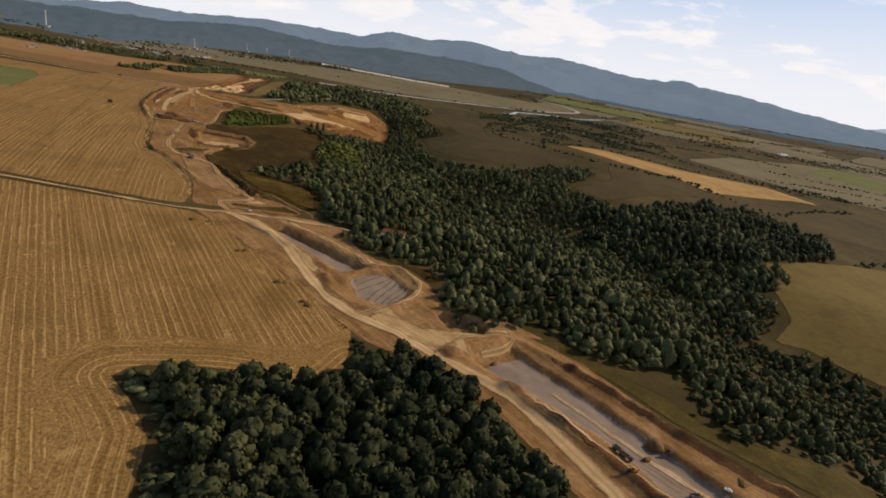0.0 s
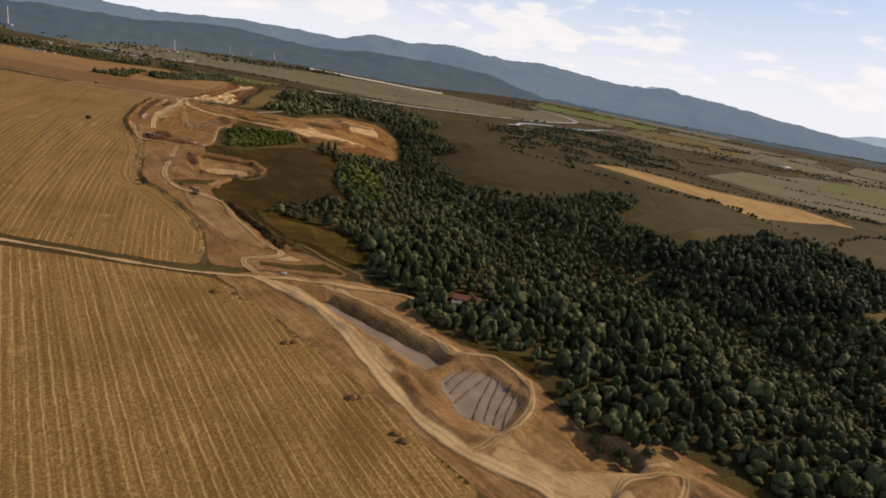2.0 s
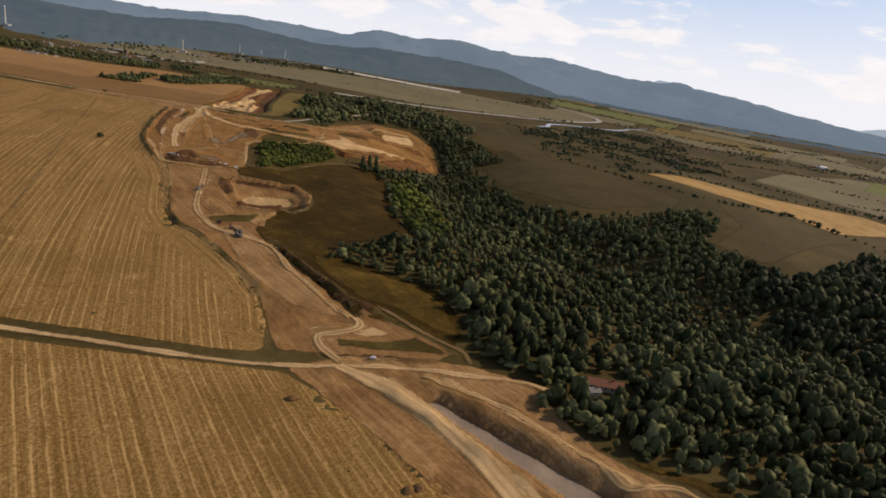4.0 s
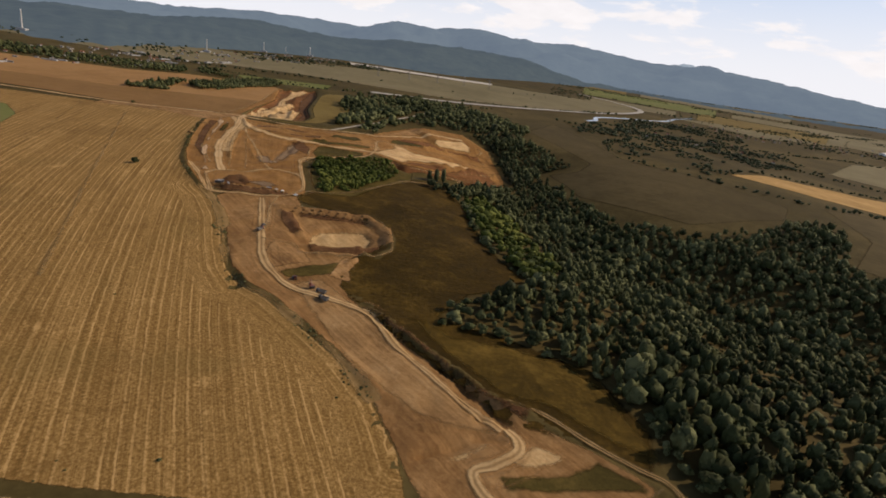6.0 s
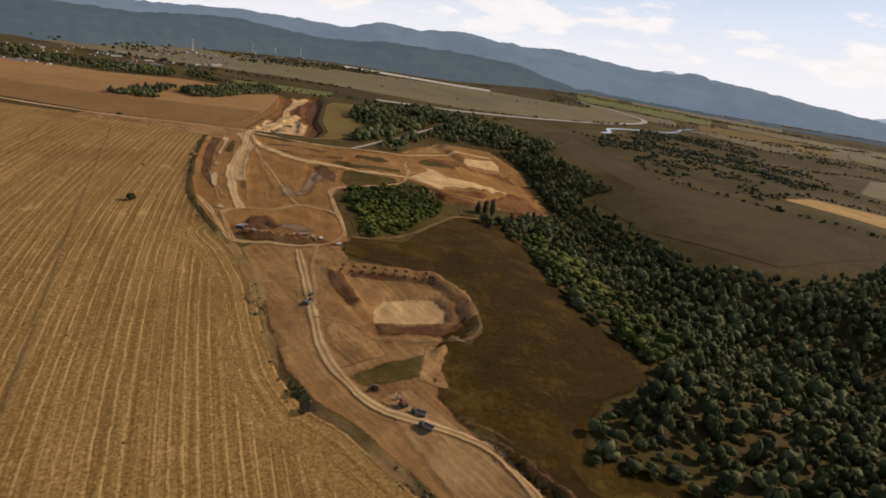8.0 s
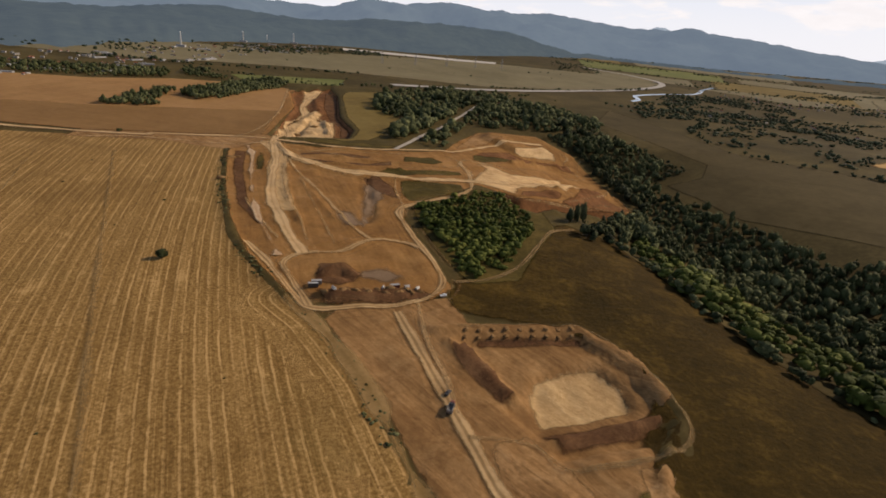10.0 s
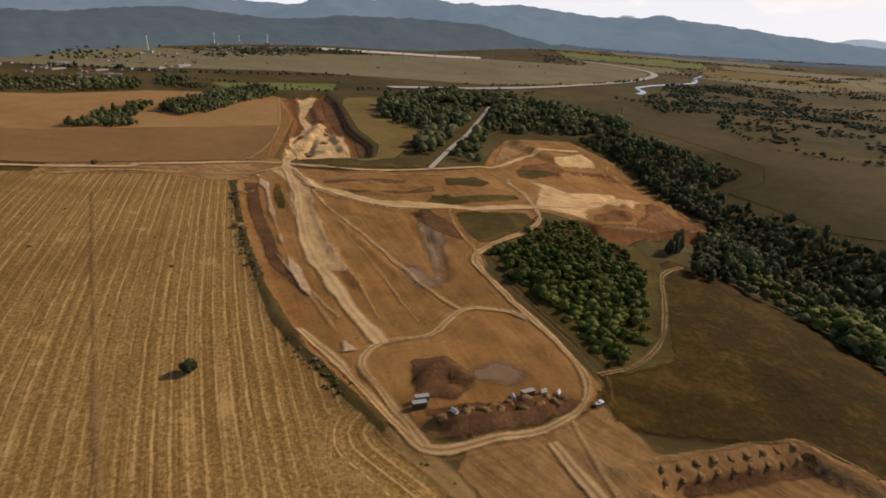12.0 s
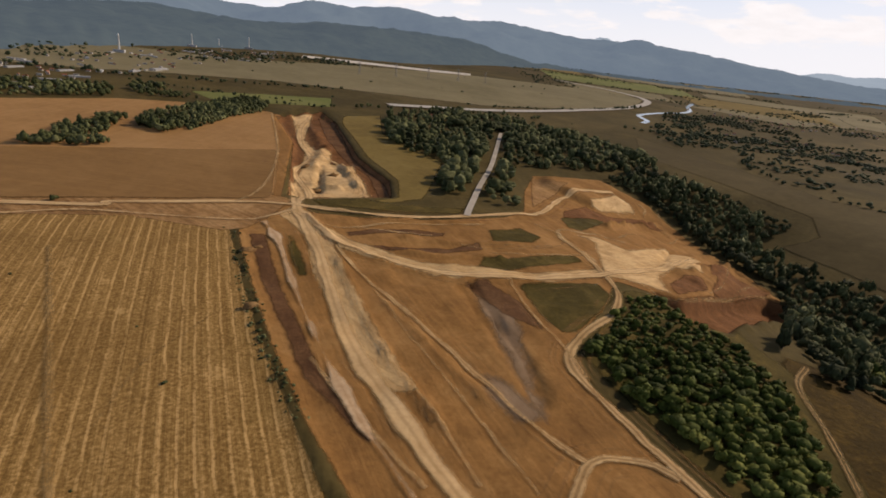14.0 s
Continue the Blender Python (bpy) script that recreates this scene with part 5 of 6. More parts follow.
FAR_WOODS = [
    ([(-321, 589), (-319, 607), (-315, 628), (-308, 655), (-297, 656), (-296, 636), (-299, 619), (-289, 604), (-296, 597)], 2.6, "small field copse on the plateau"),
    ([(-294, 644), (-295, 680), (-284, 704), (-272, 723), (-260, 756), (-241, 745), (-241, 714), (-253, 692), (-264, 648), (-278, 631)], 2.8, "long dark copse on the plateau"),
    ([(-520, 660), (-400, 672), (-361, 682), (-322, 711), (-330, 745), (-362, 735), (-420, 715), (-520, 700)], 4.4, "dark belt of trees beyond the plateau fields"),
    ([(-315, 722), (-278, 735), (-303, 757), (-329, 770)], 4.0, "dark belt of trees beyond the plateau fields"),
    ([(52, 700), (62, 640), (90, 600), (112, 575), (130, 588), (160, 660), (232, 690), (325, 744), (340, 880), (280, 1020), (240, 1060), (120, 900), (60, 790)], 8.01,
     "scattered trees and hedges in the valley"),
    ([(-20, 800), (60, 830), (160, 900), (250, 1020), (330, 1120), (380, 1060), (330, 900), (240, 820), (60, 780)], 8.2, "riverside trees along the plain"),
    ([(-200, 760), (-160, 800), (-60, 840), (-20, 820), (-60, 800), (-150, 780)], 8.0, "dark tree belt along the highway"),
    ([(330, 1060), (480, 1000), (900, 1040), (900, 1130), (640, 1080), (440, 1100)], 10.0, "scattered trees round the village"),
    ([(-620, 760), (-420, 830), (-300, 960), (-160, 1120), (-180, 1190), (-330, 1060), (-480, 900), (-640, 820)], 10.0, "scattered trees in front of the town"),
    ([(420, 640), (600, 620), (900, 700), (900, 740), (600, 660), (440, 670)], 8.5, "hedge trees between valley fields"),
    ([(400, 1150), (560, 1190), (900, 1380), (900, 1440), (560, 1240)], 9.0, "hedge trees between valley fields"),
]
FAR_WOODS += [(polar(r0, r1, a0, a1), 15.0, "dark hedge trees between distant valley fields") for r0, r1, a0, a1 in
              ((1330, 1385, 13, 27), (1400, 1460, 26, 44), (1090, 1180, 22, 40), (1600, 1740, 6, 30), (1650, 1760, 30, 56), (2080, 2240, 8, 30), (2150, 2240, 30, 54), (1120, 1480, 12, 16))]
for k, (poly, gap, label) in enumerate(FAR_WOODS):
    x, y = scatter(poly, gap * 0.74 if gap > 8 else gap, 30 + k, thin=0.1 if gap > 8 else 0.0, lines=(HIGHWAY,), gap=9.0, clump=0.5 if gap > 8 else 0.0)
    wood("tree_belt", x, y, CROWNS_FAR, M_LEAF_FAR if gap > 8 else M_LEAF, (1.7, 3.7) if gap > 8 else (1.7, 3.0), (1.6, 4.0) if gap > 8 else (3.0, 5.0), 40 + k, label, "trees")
HEDGES = [
    [(56, 615), (102, 558), (154, 518), (205, 522), (240, 532), (268, 490), (300, 470), (360, 520), (430, 560)],
    [(130, 588), (182, 632), (275, 636), (381, 646), (420, 610)], [(144, 886), (110, 748), (70, 690), (58, 640)], [(250, 760), (330, 700), (430, 640), (520, 650)],
    [(-194, 864), (-300, 815), (-420, 790)], [(-60, 868), (60, 934), (190, 1044)], [(300, 860), (380, 880), (470, 920), (560, 900)], [(-220, 770), (-290, 770), (-330, 780)],
    [(284, 345), (330, 370), (400, 400), (470, 420)], [(-200, 762), (-230, 752), (-270, 742)], [(470, 800), (600, 780), (760, 800)], [(420, 700), (560, 720), (700, 700)],
]
hx, hy = [], []
for k, line in enumerate(HEDGES):
    c = curve(line, 2.9)
    r_ = np.random.default_rng(60 + k)
    keep = r_.random(len(c)) > 0.12
    hx.append((c[:, 0] + r_.uniform(-3, 3, len(c)))[keep])
    hy.append((c[:, 1] + r_.uniform(-3, 3, len(c)))[keep])
hx, hy = np.concatenate(hx), np.concatenate(hy)
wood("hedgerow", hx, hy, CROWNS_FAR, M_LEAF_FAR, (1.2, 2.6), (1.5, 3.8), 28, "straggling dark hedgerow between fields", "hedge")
# single far bushes on the plain
r_ = np.random.default_rng(77)
bx, by = r_.uniform(-420, 640, 90), r_.uniform(800, 1330, 90)
keep = clear_of(bx, by, (HIGHWAY,), 12.0)
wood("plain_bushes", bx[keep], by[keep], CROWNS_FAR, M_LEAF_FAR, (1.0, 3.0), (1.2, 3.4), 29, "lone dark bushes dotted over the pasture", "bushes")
# weeds and heaps of brush on the banks
wx, wy = [], []
for line in ([(-107, 264), (-128, 291), (-148, 308), (-162, 335), (-181, 377), (-203, 408), (-217, 446), (-226, 480), (-233, 512)],):
    c = np.repeat(curve(line, 0.8), 2, 0)
    wx.append(c[:, 0] + rng.uniform(-1.9, 1.9, len(c)))
    wy.append(c[:, 1] + rng.uniform(-1.9, 1.9, len(c)))
wx, wy = np.concatenate(wx), np.concatenate(wy)
keep = value_noise(wx, wy, 8.0, 31) > 0.36
wood("bank_weeds", wx[keep], wy[keep], CROWNS_FAR, M_LEAF, (0.25, 0.75), (0.2, 0.6), 33, "low dark weeds along field and ditch banks", "weeds", sink=0.1)
# tufts and clods over the stubble
sx, sy = rng.uniform(-330, -30, 900), rng.uniform(60, 520, 900)
keep = (inside(sx, sy, FIELD_N) | inside(sx, sy, FIELD_S)) & (rng.random(900) < 0.16)
wood("stubble_weeds", sx[keep], sy[keep], CROWNS_FAR, M_LEAF, (0.25, 0.7), (0.2, 0.5), 34, "scattered dark weeds in the stubble", "weeds", sink=0.05)


def part(name, bm, mat, parent, label=""):
    """One mesh object under a thing or a part."""
    me = bpy.data.meshes.new(name)
    bm.to_mesh(me)
    bm.free()
    me.materials.append(mat)
    ob = new(name, me)
    ob.parent = parent
    if label:
        ob["label"] = label
    return ob


def from_arrays(name, v, f, mat, parent, tint=None):
    me = mesh_from(name, v, f, mat)
    if tint is not None:
        put_attr(me, "tint", np.full(len(v), tint))
    ob = new(name, me)
    ob.parent = parent
    return ob


def tube(bm, a, b, r0, r1, sides=7):
    """A tapered limb between two places."""
    a, b = Vector(a), Vector(b)
    q = (b - a).to_track_quat("Z", "Y")
    rings = []
    for c, r in ((a, r0), (b, r1)):
        rings.append([bm.verts.new(c + q @ Vector((math.cos(k * math.tau / sides) * r, math.sin(k * math.tau / sides) * r, 0))) for k in range(sides)])
    for k in range(sides):
        bm.faces.new((rings[0][k], rings[0][(k + 1) % sides], rings[1][(k + 1) % sides], rings[1][k]))
    bm.faces.new(rings[1])
    bm.faces.new(rings[0][::-1])


def tree(name, k, shape, mat, rad, tall, label):
    """A tree with trunk, limbs and a crown of leaf clumps, standing at the origin."""
    root = tagged(new(name), label, "tree")
    r = np.random.default_rng(300 + k)
    bm = bmesh.new()
    tube(bm, (0, 0, -0.4), (0.1, 0.05, tall * 0.4), rad * 0.085, rad * 0.06)
    for j in range(5):
        a = j * 1.26 + r.uniform(0, 0.5)
        tube(bm, (0.08, 0.04, tall * r.uniform(0.22, 0.4)), (math.cos(a) * rad * 0.5, math.sin(a) * rad * 0.5, tall * r.uniform(0.5, 0.75)), rad * 0.035, rad * 0.012, 5)
    part("trunk", bm, M_BARK, root)
    v, t = shape
    v = v * np.array([rad, rad, tall / 1.45])
    v[:, 2] += tall * 0.06
    from_arrays("crown", v, t, mat, root, 0.0)
    return root


GROVE_SHAPES = [crown_shape(400 + k, 6, 300) for k in range(5)]
KINDS = [tree("broadleaf_tree", k, GROVE_SHAPES[k], M_LEAF if k == 3 else M_LEAF_DARK, (2.6, 3.2, 2.9, 2.3, 3.5)[k], (5.6, 6.6, 7.4, 4.8, 6.0)[k], "broad dark green tree in a close field wood") for k in range(5)]
GROVE_TREES = [(-54, 113), (-42, 119), (-28, 121), (-24, 119), (-12, 124), (-8, 136), (-1, 140), (7, 138), (14, 134), (24, 127), (29, 119), (32, 112), (37, 104),
               (41, 97), (47, 80), (45, 62), (0, 40), (-28, 60), (-34, 80), (-38, 90), (-41, 99), (-47, 107)]
gx, gy = scatter(GROVE_TREES, 4.2, 16)
gz = surface(gx, gy)
r_ = np.random.default_rng(9)
order = np.argsort(-gy)
first = {}
for i in order[:290]:
    k = int(r_.integers(5))
    m = pose(gx[i], gy[i], gz[i], 0, 0, float(r_.uniform(0, 360)))
    if k not in first:
        first[k] = True
        KINDS[k].matrix_world = m
        KINDS[k]["group"] = "trees of the field wood"
    else:
        copy_thing(KINDS[k], m)
bx2, by2 = scatter(GROVE, 2.5, 18)
rim = signed(bx2, by2, GROVE)[0] < 10
rim &= (bx2 < -20) | (by2 > 118)
wood("rim_bushes", bx2[rim], by2[rim], CROWNS_SCRUB, M_LEAF, (1.5, 2.8), (1.5, 3.0), 36, "low dense bushes on the rim of a field wood", "bushes")
x, y = scatter([(-14, 153), (-8, 147), (8, 140), (4, 130), (-10, 122), (-13, 130)], 1.9, 19)
wood("rim_bushes", x, y, CROWNS_SCRUB, M_LEAF_DARK, (0.9, 1.8), (0.9, 2.0), 37, "low dark scrub between a field wood and the haul road", "bushes")
rest = order[290:]
if len(rest):
    wood("field_wood", gx[rest], gy[rest], CROWNS, M_LEAF_DARK, (3.0, 4.0), (6.0, 8.0), 35, "dark green trees of a field wood")
lone = tree("field_tree", 9, crown_shape(420, 5, 170), M_LEAF, 1.7, 2.5, "small round lone tree standing in stubble")
lone.matrix_world = pose(-221.3, 402.9, height(-221.3, 402.9))
lone2 = tree("field_tree", 8, crown_shape(421, 4, 120), M_LEAF, 1.3, 1.8, "low dark lone bush beside the plateau road")
lone2.matrix_world = pose(-283, 531.5, height(-283, 531.5))
for px, py, s in ((-92, 470, 5.5), (-96, 466, 4.5), (-88, 474, 6.0)):
    t = tree("poplar", int(s * 2), crown_shape(int(430 + s * 10), 4, 160, 0.95, 0.6), M_LEAF_DARK, 1.7, s, "slim dark tree at the quarry edge")
    t.matrix_world = pose(px, py, height(px, py))

# ---------------------------------------------------------------- built things


def box(bm, lo, hi, bevel=0.0, taper=1.0):
    """A block between two corners; taper narrows its top."""
    lo, hi = Vector(lo), Vector(hi)
    c = (lo + hi) / 2
    vs = []
    for z in (lo.z, hi.z):
        k = taper if z == hi.z else 1.0
        for sx, sy in ((-1, -1), (1, -1), (1, 1), (-1, 1)):
            vs.append(bm.verts.new((c.x + sx * (hi.x - lo.x) / 2 * k, c.y + sy * (hi.y - lo.y) / 2 * k, z)))
    fs = [(0, 3, 2, 1), (4, 5, 6, 7), (0, 1, 5, 4), (1, 2, 6, 5), (2, 3, 7, 6), (3, 0, 4, 7)]
    made = [bm.faces.new([vs[i] for i in f]) for f in fs]
    if bevel:
        es = list({e for f in made for e in f.edges})
        bmesh.ops.bevel(bm, geom=es, offset=bevel, segments=2, affect="EDGES", profile=0.6)


def block(name, lo, hi, mat, parent, bevel=0.05, taper=1.0, label=""):
    bm = bmesh.new()
    box(bm, lo, hi, bevel, taper)
    return part(name, bm, mat, parent, label)


def wheel(name, x, y, r, w, parent, mat):
    bm = bmesh.new()
    tube(bm, (x, y - w / 2, r), (x, y + w / 2, r), r, r, 14)
    ob = part(name, bm, mat, parent)
    bm = bmesh.new()
    tube(bm, (x, y - w / 2 - 0.02, r), (x, y + w / 2 + 0.02, r), r * 0.5, r * 0.5, 10)
    part("rim", bm, M_STEEL, ob, "dusty steel rim")
    return ob


M_YELLOW = paint("machine_yellow", (0.50, 0.27, 0.04))
M_RED = paint("machine_red", (0.16, 0.045, 0.025))
M_BLACK = paint("rubber", (0.022, 0.021, 0.02), 0.85)
M_STEEL = paint("dull_steel", (0.22, 0.21, 0.20), 0.55, 0.6)
M_WHITE = paint("white_paint", (0.78, 0.78, 0.76))
M_DARK = paint("dark_paint", (0.045, 0.04, 0.036))
M_BLUE = paint("blue_paint", (0.05, 0.11, 0.22))
M_GLASS = paint("cab_glass", (0.03, 0.035, 0.04), 0.08, 0.0, 0.05)
M_WALL = paint("pale_render", (0.32, 0.29, 0.25), 0.9)
M_WALL2 = paint("grey_render", (0.36, 0.34, 0.31), 0.9)
M_TILE = paint("red_tiles", (0.24, 0.085, 0.045), 0.85)
M_TILE2 = paint("grey_roofing", (0.20, 0.185, 0.175), 0.8)
M_SHED = paint("pale_sheet_metal", (0.30, 0.30, 0.30), 0.7)
M_CHIMNEY = paint("chimney_concrete", (0.50, 0.49, 0.47), 0.9)


def stand(ob, x, y, turn):
    ob.matrix_world = pose(x, y, height(x, y) + 0.2, 0, 0, turn) @ Matrix.Scale(0.74, 4)
    return ob


def excavator(x, y, turn, body, label):
    """Tracked excavator, about four metres long at this place's scale."""
    e = tagged(new("excavator"), label, "excavator", "site machines")
    for s in (-1, 1):
        bm = bmesh.new()
        box(bm, (-1.25, s * 0.7 - 0.2, 0), (1.25, s * 0.7 + 0.2, 0.55), 0.2)
        part("track", bm, M_BLACK, e, "muddy rubber-black crawler track")
    block("undercarriage", (-0.8, -0.5, 0.25), (0.8, 0.5, 0.62), M_STEEL, e)
    block("engine_house", (-1.2, -0.85, 0.62), (0.6, 0.85, 1.35), body, e, 0.1)
    block("counterweight", (-1.55, -0.85, 0.65), (-1.2, 0.85, 1.25), M_DARK, e, 0.12)
    cab = block("cab", (-0.1, 0.15, 1.35), (0.85, 0.85, 2.05), body, e, 0.08, 0.9)
    block("window", (0.02, 0.12, 1.5), (0.88, 0.88, 1.9), M_GLASS, cab, 0.03, 0.93, "dark cab glass")
    bm = bmesh.new()
    tube(bm, (0.6, -0.2, 1.1), (1.9, -0.2, 2.7), 0.2, 0.15, 8)
    tube(bm, (1.9, -0.2, 2.7), (3.0, -0.2, 2.5), 0.15, 0.12, 8)
    part("boom", bm, body, e)
    bm = bmesh.new()
    tube(bm, (3.0, -0.2, 2.55), (3.35, -0.2, 0.95), 0.13, 0.1, 8)
    part("arm", bm, body, e)
    bm = bmesh.new()
    tube(bm, (1.0, -0.2, 1.0), (1.9, -0.2, 2.3), 0.06, 0.05, 6)
    part("hydraulic_ram", bm, M_STEEL, e)
    block("bucket", (2.9, -0.55, 0.1), (3.6, 0.15, 0.85), M_STEEL, e, 0.12, 0.7, "worn steel digging bucket")
    return stand(e, x, y, turn)


def dump_truck(x, y, turn, cabmat, label):
    t = tagged(new("dump_truck"), label, "truck", "site machines")
    block("chassis", (-1.9, -0.45, 0.4), (2.0, 0.45, 0.62), M_DARK, t, 0.04)
    cab = block("cab", (1.05, -0.62, 0.55), (2.05, 0.62, 1.65), cabmat, t, 0.12, 0.92)
    block("windscreen", (1.5, -0.58, 1.1), (2.07, 0.58, 1.5), M_GLASS, cab, 0.03, 0.95, "dark windscreen glass")
    bm = bmesh.new()
    box(bm, (-2.0, -0.68, 0.7), (0.9, 0.68, 0.82))
    box(bm, (-2.0, -0.7, 0.82), (0.9, -0.6, 1.45))
    box(bm, (-2.0, 0.6, 0.82), (0.9, 0.7, 1.45))
    box(bm, (0.8, -0.6, 0.82), (0.9, 0.6, 1.6))
    box(bm, (-2.0, -0.6, 0.82), (-1.9, 0.6, 1.3))
    part("tipper_body", bm, M_STEEL, t, "open steel tipper body")
    block("load", (-1.85, -0.58, 0.83), (0.75, 0.58, 1.35), M_SPOIL, t, 0.2, 0.6, "heaped brown earth load")
    for wx in (-1.5, -0.75, 1.5):
        for s in (-1, 1):
            wheel("wheel", wx, s * 0.55, 0.36, 0.26, t, M_BLACK)
    return stand(t, x, y, turn)


def pickup(x, y, turn, mat, label):
    c = tagged(new("pickup"), label, "car", "site cars")
    block("body", (-1.15, -0.46, 0.22), (1.15, 0.46, 0.66), mat, c, 0.1)
    cab = block("cab", (-0.35, -0.42, 0.66), (0.6, 0.42, 1.02), mat, c, 0.1, 0.8)
    block("window", (-0.4, -0.39, 0.7), (0.66, 0.39, 0.92), M_GLASS, cab, 0.03, 0.86, "dark car glass")
    for wx in (-0.75, 0.75):
        for s in (-1, 1):
            wheel("wheel", wx, s * 0.42, 0.22, 0.16, c, M_BLACK)
    return stand(c, x, y, turn)


def bulldozer(x, y, turn, body, label):
    b = tagged(new("bulldozer"), label, "bulldozer", "site machines")
    for s in (-1, 1):
        block("track", (-1.0, s * 0.62 - 0.2, 0), (1.0, s * 0.62 + 0.2, 0.6), M_BLACK, b, 0.2, 1.0, "muddy black crawler track")
    block("hood", (-0.2, -0.42, 0.5), (1.1, 0.42, 1.15), body, b, 0.08)
    cab = block("cab", (-0.95, -0.45, 0.5), (-0.15, 0.45, 1.75), body, b, 0.08, 0.9)
    block("window", (-0.97, -0.47, 1.15), (-0.13, 0.47, 1.55), M_GLASS, cab, 0.02, 0.96, "dark cab glass")
    block("blade", (1.35, -1.0, 0.05), (1.5, 1.0, 0.85), M_STEEL, b, 0.05, 1.0, "polished steel blade")
    block("push_arm", (0.4, -0.85, 0.25), (1.38, -0.75, 0.4), M_STEEL, b, 0.02)
    block("push_arm", (0.4, 0.75, 0.25), (1.38, 0.85, 0.4), M_STEEL, b, 0.02)
    return stand(b, x, y, turn)


excavator(58.5, 107.5, 200, M_YELLOW, "yellow tracked excavator reaching into the trench")
dump_truck(57.5, 115.5, -60, M_RED, "red dump truck waiting on gravel beside an excavator")
dump_truck(59.2, 113.4, -50, M_DARK, "dark dump truck parked beside a red lorry")
bulldozer(72.5, 119.5, 30, M_RED, "rust-red bulldozer beside a heap of earth")
dump_truck(73.8, 105.8, 10, M_YELLOW, "dusty yellow dump truck on the gravel pad")
pickup(82.6, 108.6, -30, M_WHITE, "white pickup parked on gravel")
pickup(-72, 239.4, 5, M_WHITE, "white van parked beside the farm road")
dump_truck(-125, 305.3, 150, M_DARK, "dark dump truck on the construction strip")
dump_truck(-126.4, 309.4, 160, M_DARK, "dark dump truck queuing on the construction strip")
excavator(-129.5, 312, 120, M_RED, "dark red excavator loading lorries")
bulldozer(-135.3, 316.5, 110, M_RED, "small dark bulldozer levelling soil")
dump_truck(-154.2, 349, 70, M_RED, "rusty dump truck driving up the earth track")
pickup(-151.6, 391.5, 20, M_WHITE, "white pickup beside the ring track")
pickup(-154.3, 353.4, 60, M_DARK, "dark pickup on the strip beside the pit")


def site_container(x, y, turn, mat, label):
    c = tagged(new("site_container"), label, "container", "site containers")
    block("shell", (-1.6, -0.65, 0), (1.6, 0.65, 1.3), mat, c, 0.04)
    for k in range(7):
        block("rib", (-1.5 + k * 0.48, -0.7, 0.05), (-1.4 + k * 0.48, 0.7, 1.25), mat, c, 0.0)
    block("roof_sheet", (-1.65, -0.7, 1.3), (1.65, 0.7, 1.37), M_SHED, c, 0.02, 1.0, "pale sheet-metal roof")
    block("door", (1.58, -0.5, 0.1), (1.63, 0.5, 1.2), M_STEEL, c, 0.01)
    return stand(c, x, y, turn)


site_container(-183, 391.5, 8, M_DARK, "dark steel site container beside a spoil heap")
site_container(-182.4, 393.2, 8, M_STEEL, "grey site container beside a spoil heap")
site_container(-163.5, 394.8, 15, M_RED, "rusty site container among heaped earth")
for k, (x, y) in enumerate(((-160.5, 395.5), (-158, 395), (-166.5, 394), (-178, 388))):
    s = tagged(new("pipe_stack"), "stack of short concrete pipes on churned soil", "pipes", "pipe stacks")
    for j in range(3):
        bm = bmesh.new()
        tube(bm, (-0.9, (j - 1) * 0.5 if j < 2 else -0.25, 0.25 + (0.42 if j == 2 else 0)), (0.9, (j - 1) * 0.5 if j < 2 else -0.25, 0.25 + (0.42 if j == 2 else 0)), 0.25, 0.25, 12)
        part("pipe", bm, M_CHIMNEY, s)
    stand(s, x, y, 20 + 35 * k)

# heaps of earth along the stubble's edge, each with a sparse growth
M_HEAP = material("heap_soil", [(0.10, 0.055, 0.025), (0.20, 0.115, 0.05), (0.30, 0.19, 0.09)], 0.3, 1.6, bump=0.7)


def heap(name, x, y, r, h, turn, label, mat=None):
    v = ICO_V[:, :].copy()
    rr = np.random.default_rng(int(abs(x * 7 + y * 13)))
    v = v * (1 + 0.2 * rr.standard_normal(len(v))[:, None]) * np.array([r, r * 0.6, h])
    me = mesh_from(name, v, ICO_F, mat or M_HEAP, True)
    ob = tagged(new(name, me), label, "earth heap", "earth heaps")
    ob.matrix_world = pose(x, y, height(x, y) + h * 0.1, 0, 0, turn)


for x, y in ((-88, 219), (-60, 197), (-62, 196), (-40, 177), (-42, 176), (-29, 163), (-31, 165)):
    heap("soil_mound", x, y, 1.6, 0.8, 20, "low brown heap of dug soil at the stubble edge")
for k in range(9):
    heap("soil_mound", -148 + 3.2 * k, 376.6 + 0.45 * k, 1.1, 0.24, 80, "small tipped heap of brown earth beside the pit")
for k in range(9):
    heap("soil_mound", -148.4 + 3.2 * k, 374.6 + 0.45 * k, 1.0, 0.22, 80, "small tipped heap of brown earth beside the pit")
for k in range(14):
    heap("soil_mound", -180 + 1.7 * k + (k % 3) * 0.4, 387.5 + 0.35 * k + (k % 2) * 1.8, 1.2, 0.6, 40 * k, "small heap of reddish earth beside the ring track")
for x, y, r in ((70, 122, 3.0), (30, 150, 1.4), (66, 117, 1.5), (88, 112, 2.0), (-216, 600, 2.5), (-205, 590, 2.5), (-212, 570, 2.2), (-224, 470, 1.8), (-228, 500, 2.0), (-226, 503, 1.5)):
    heap("soil_mound", x, y, r, r * 0.45, 37, "loose heap of brown dug earth")
M_SHADE_RIDGE = material("shade_dark_gravel", [(0.12, 0.08, 0.05), (0.19, 0.13, 0.085), (0.27, 0.20, 0.14)], 0.3, 1.6, bump=0.5)
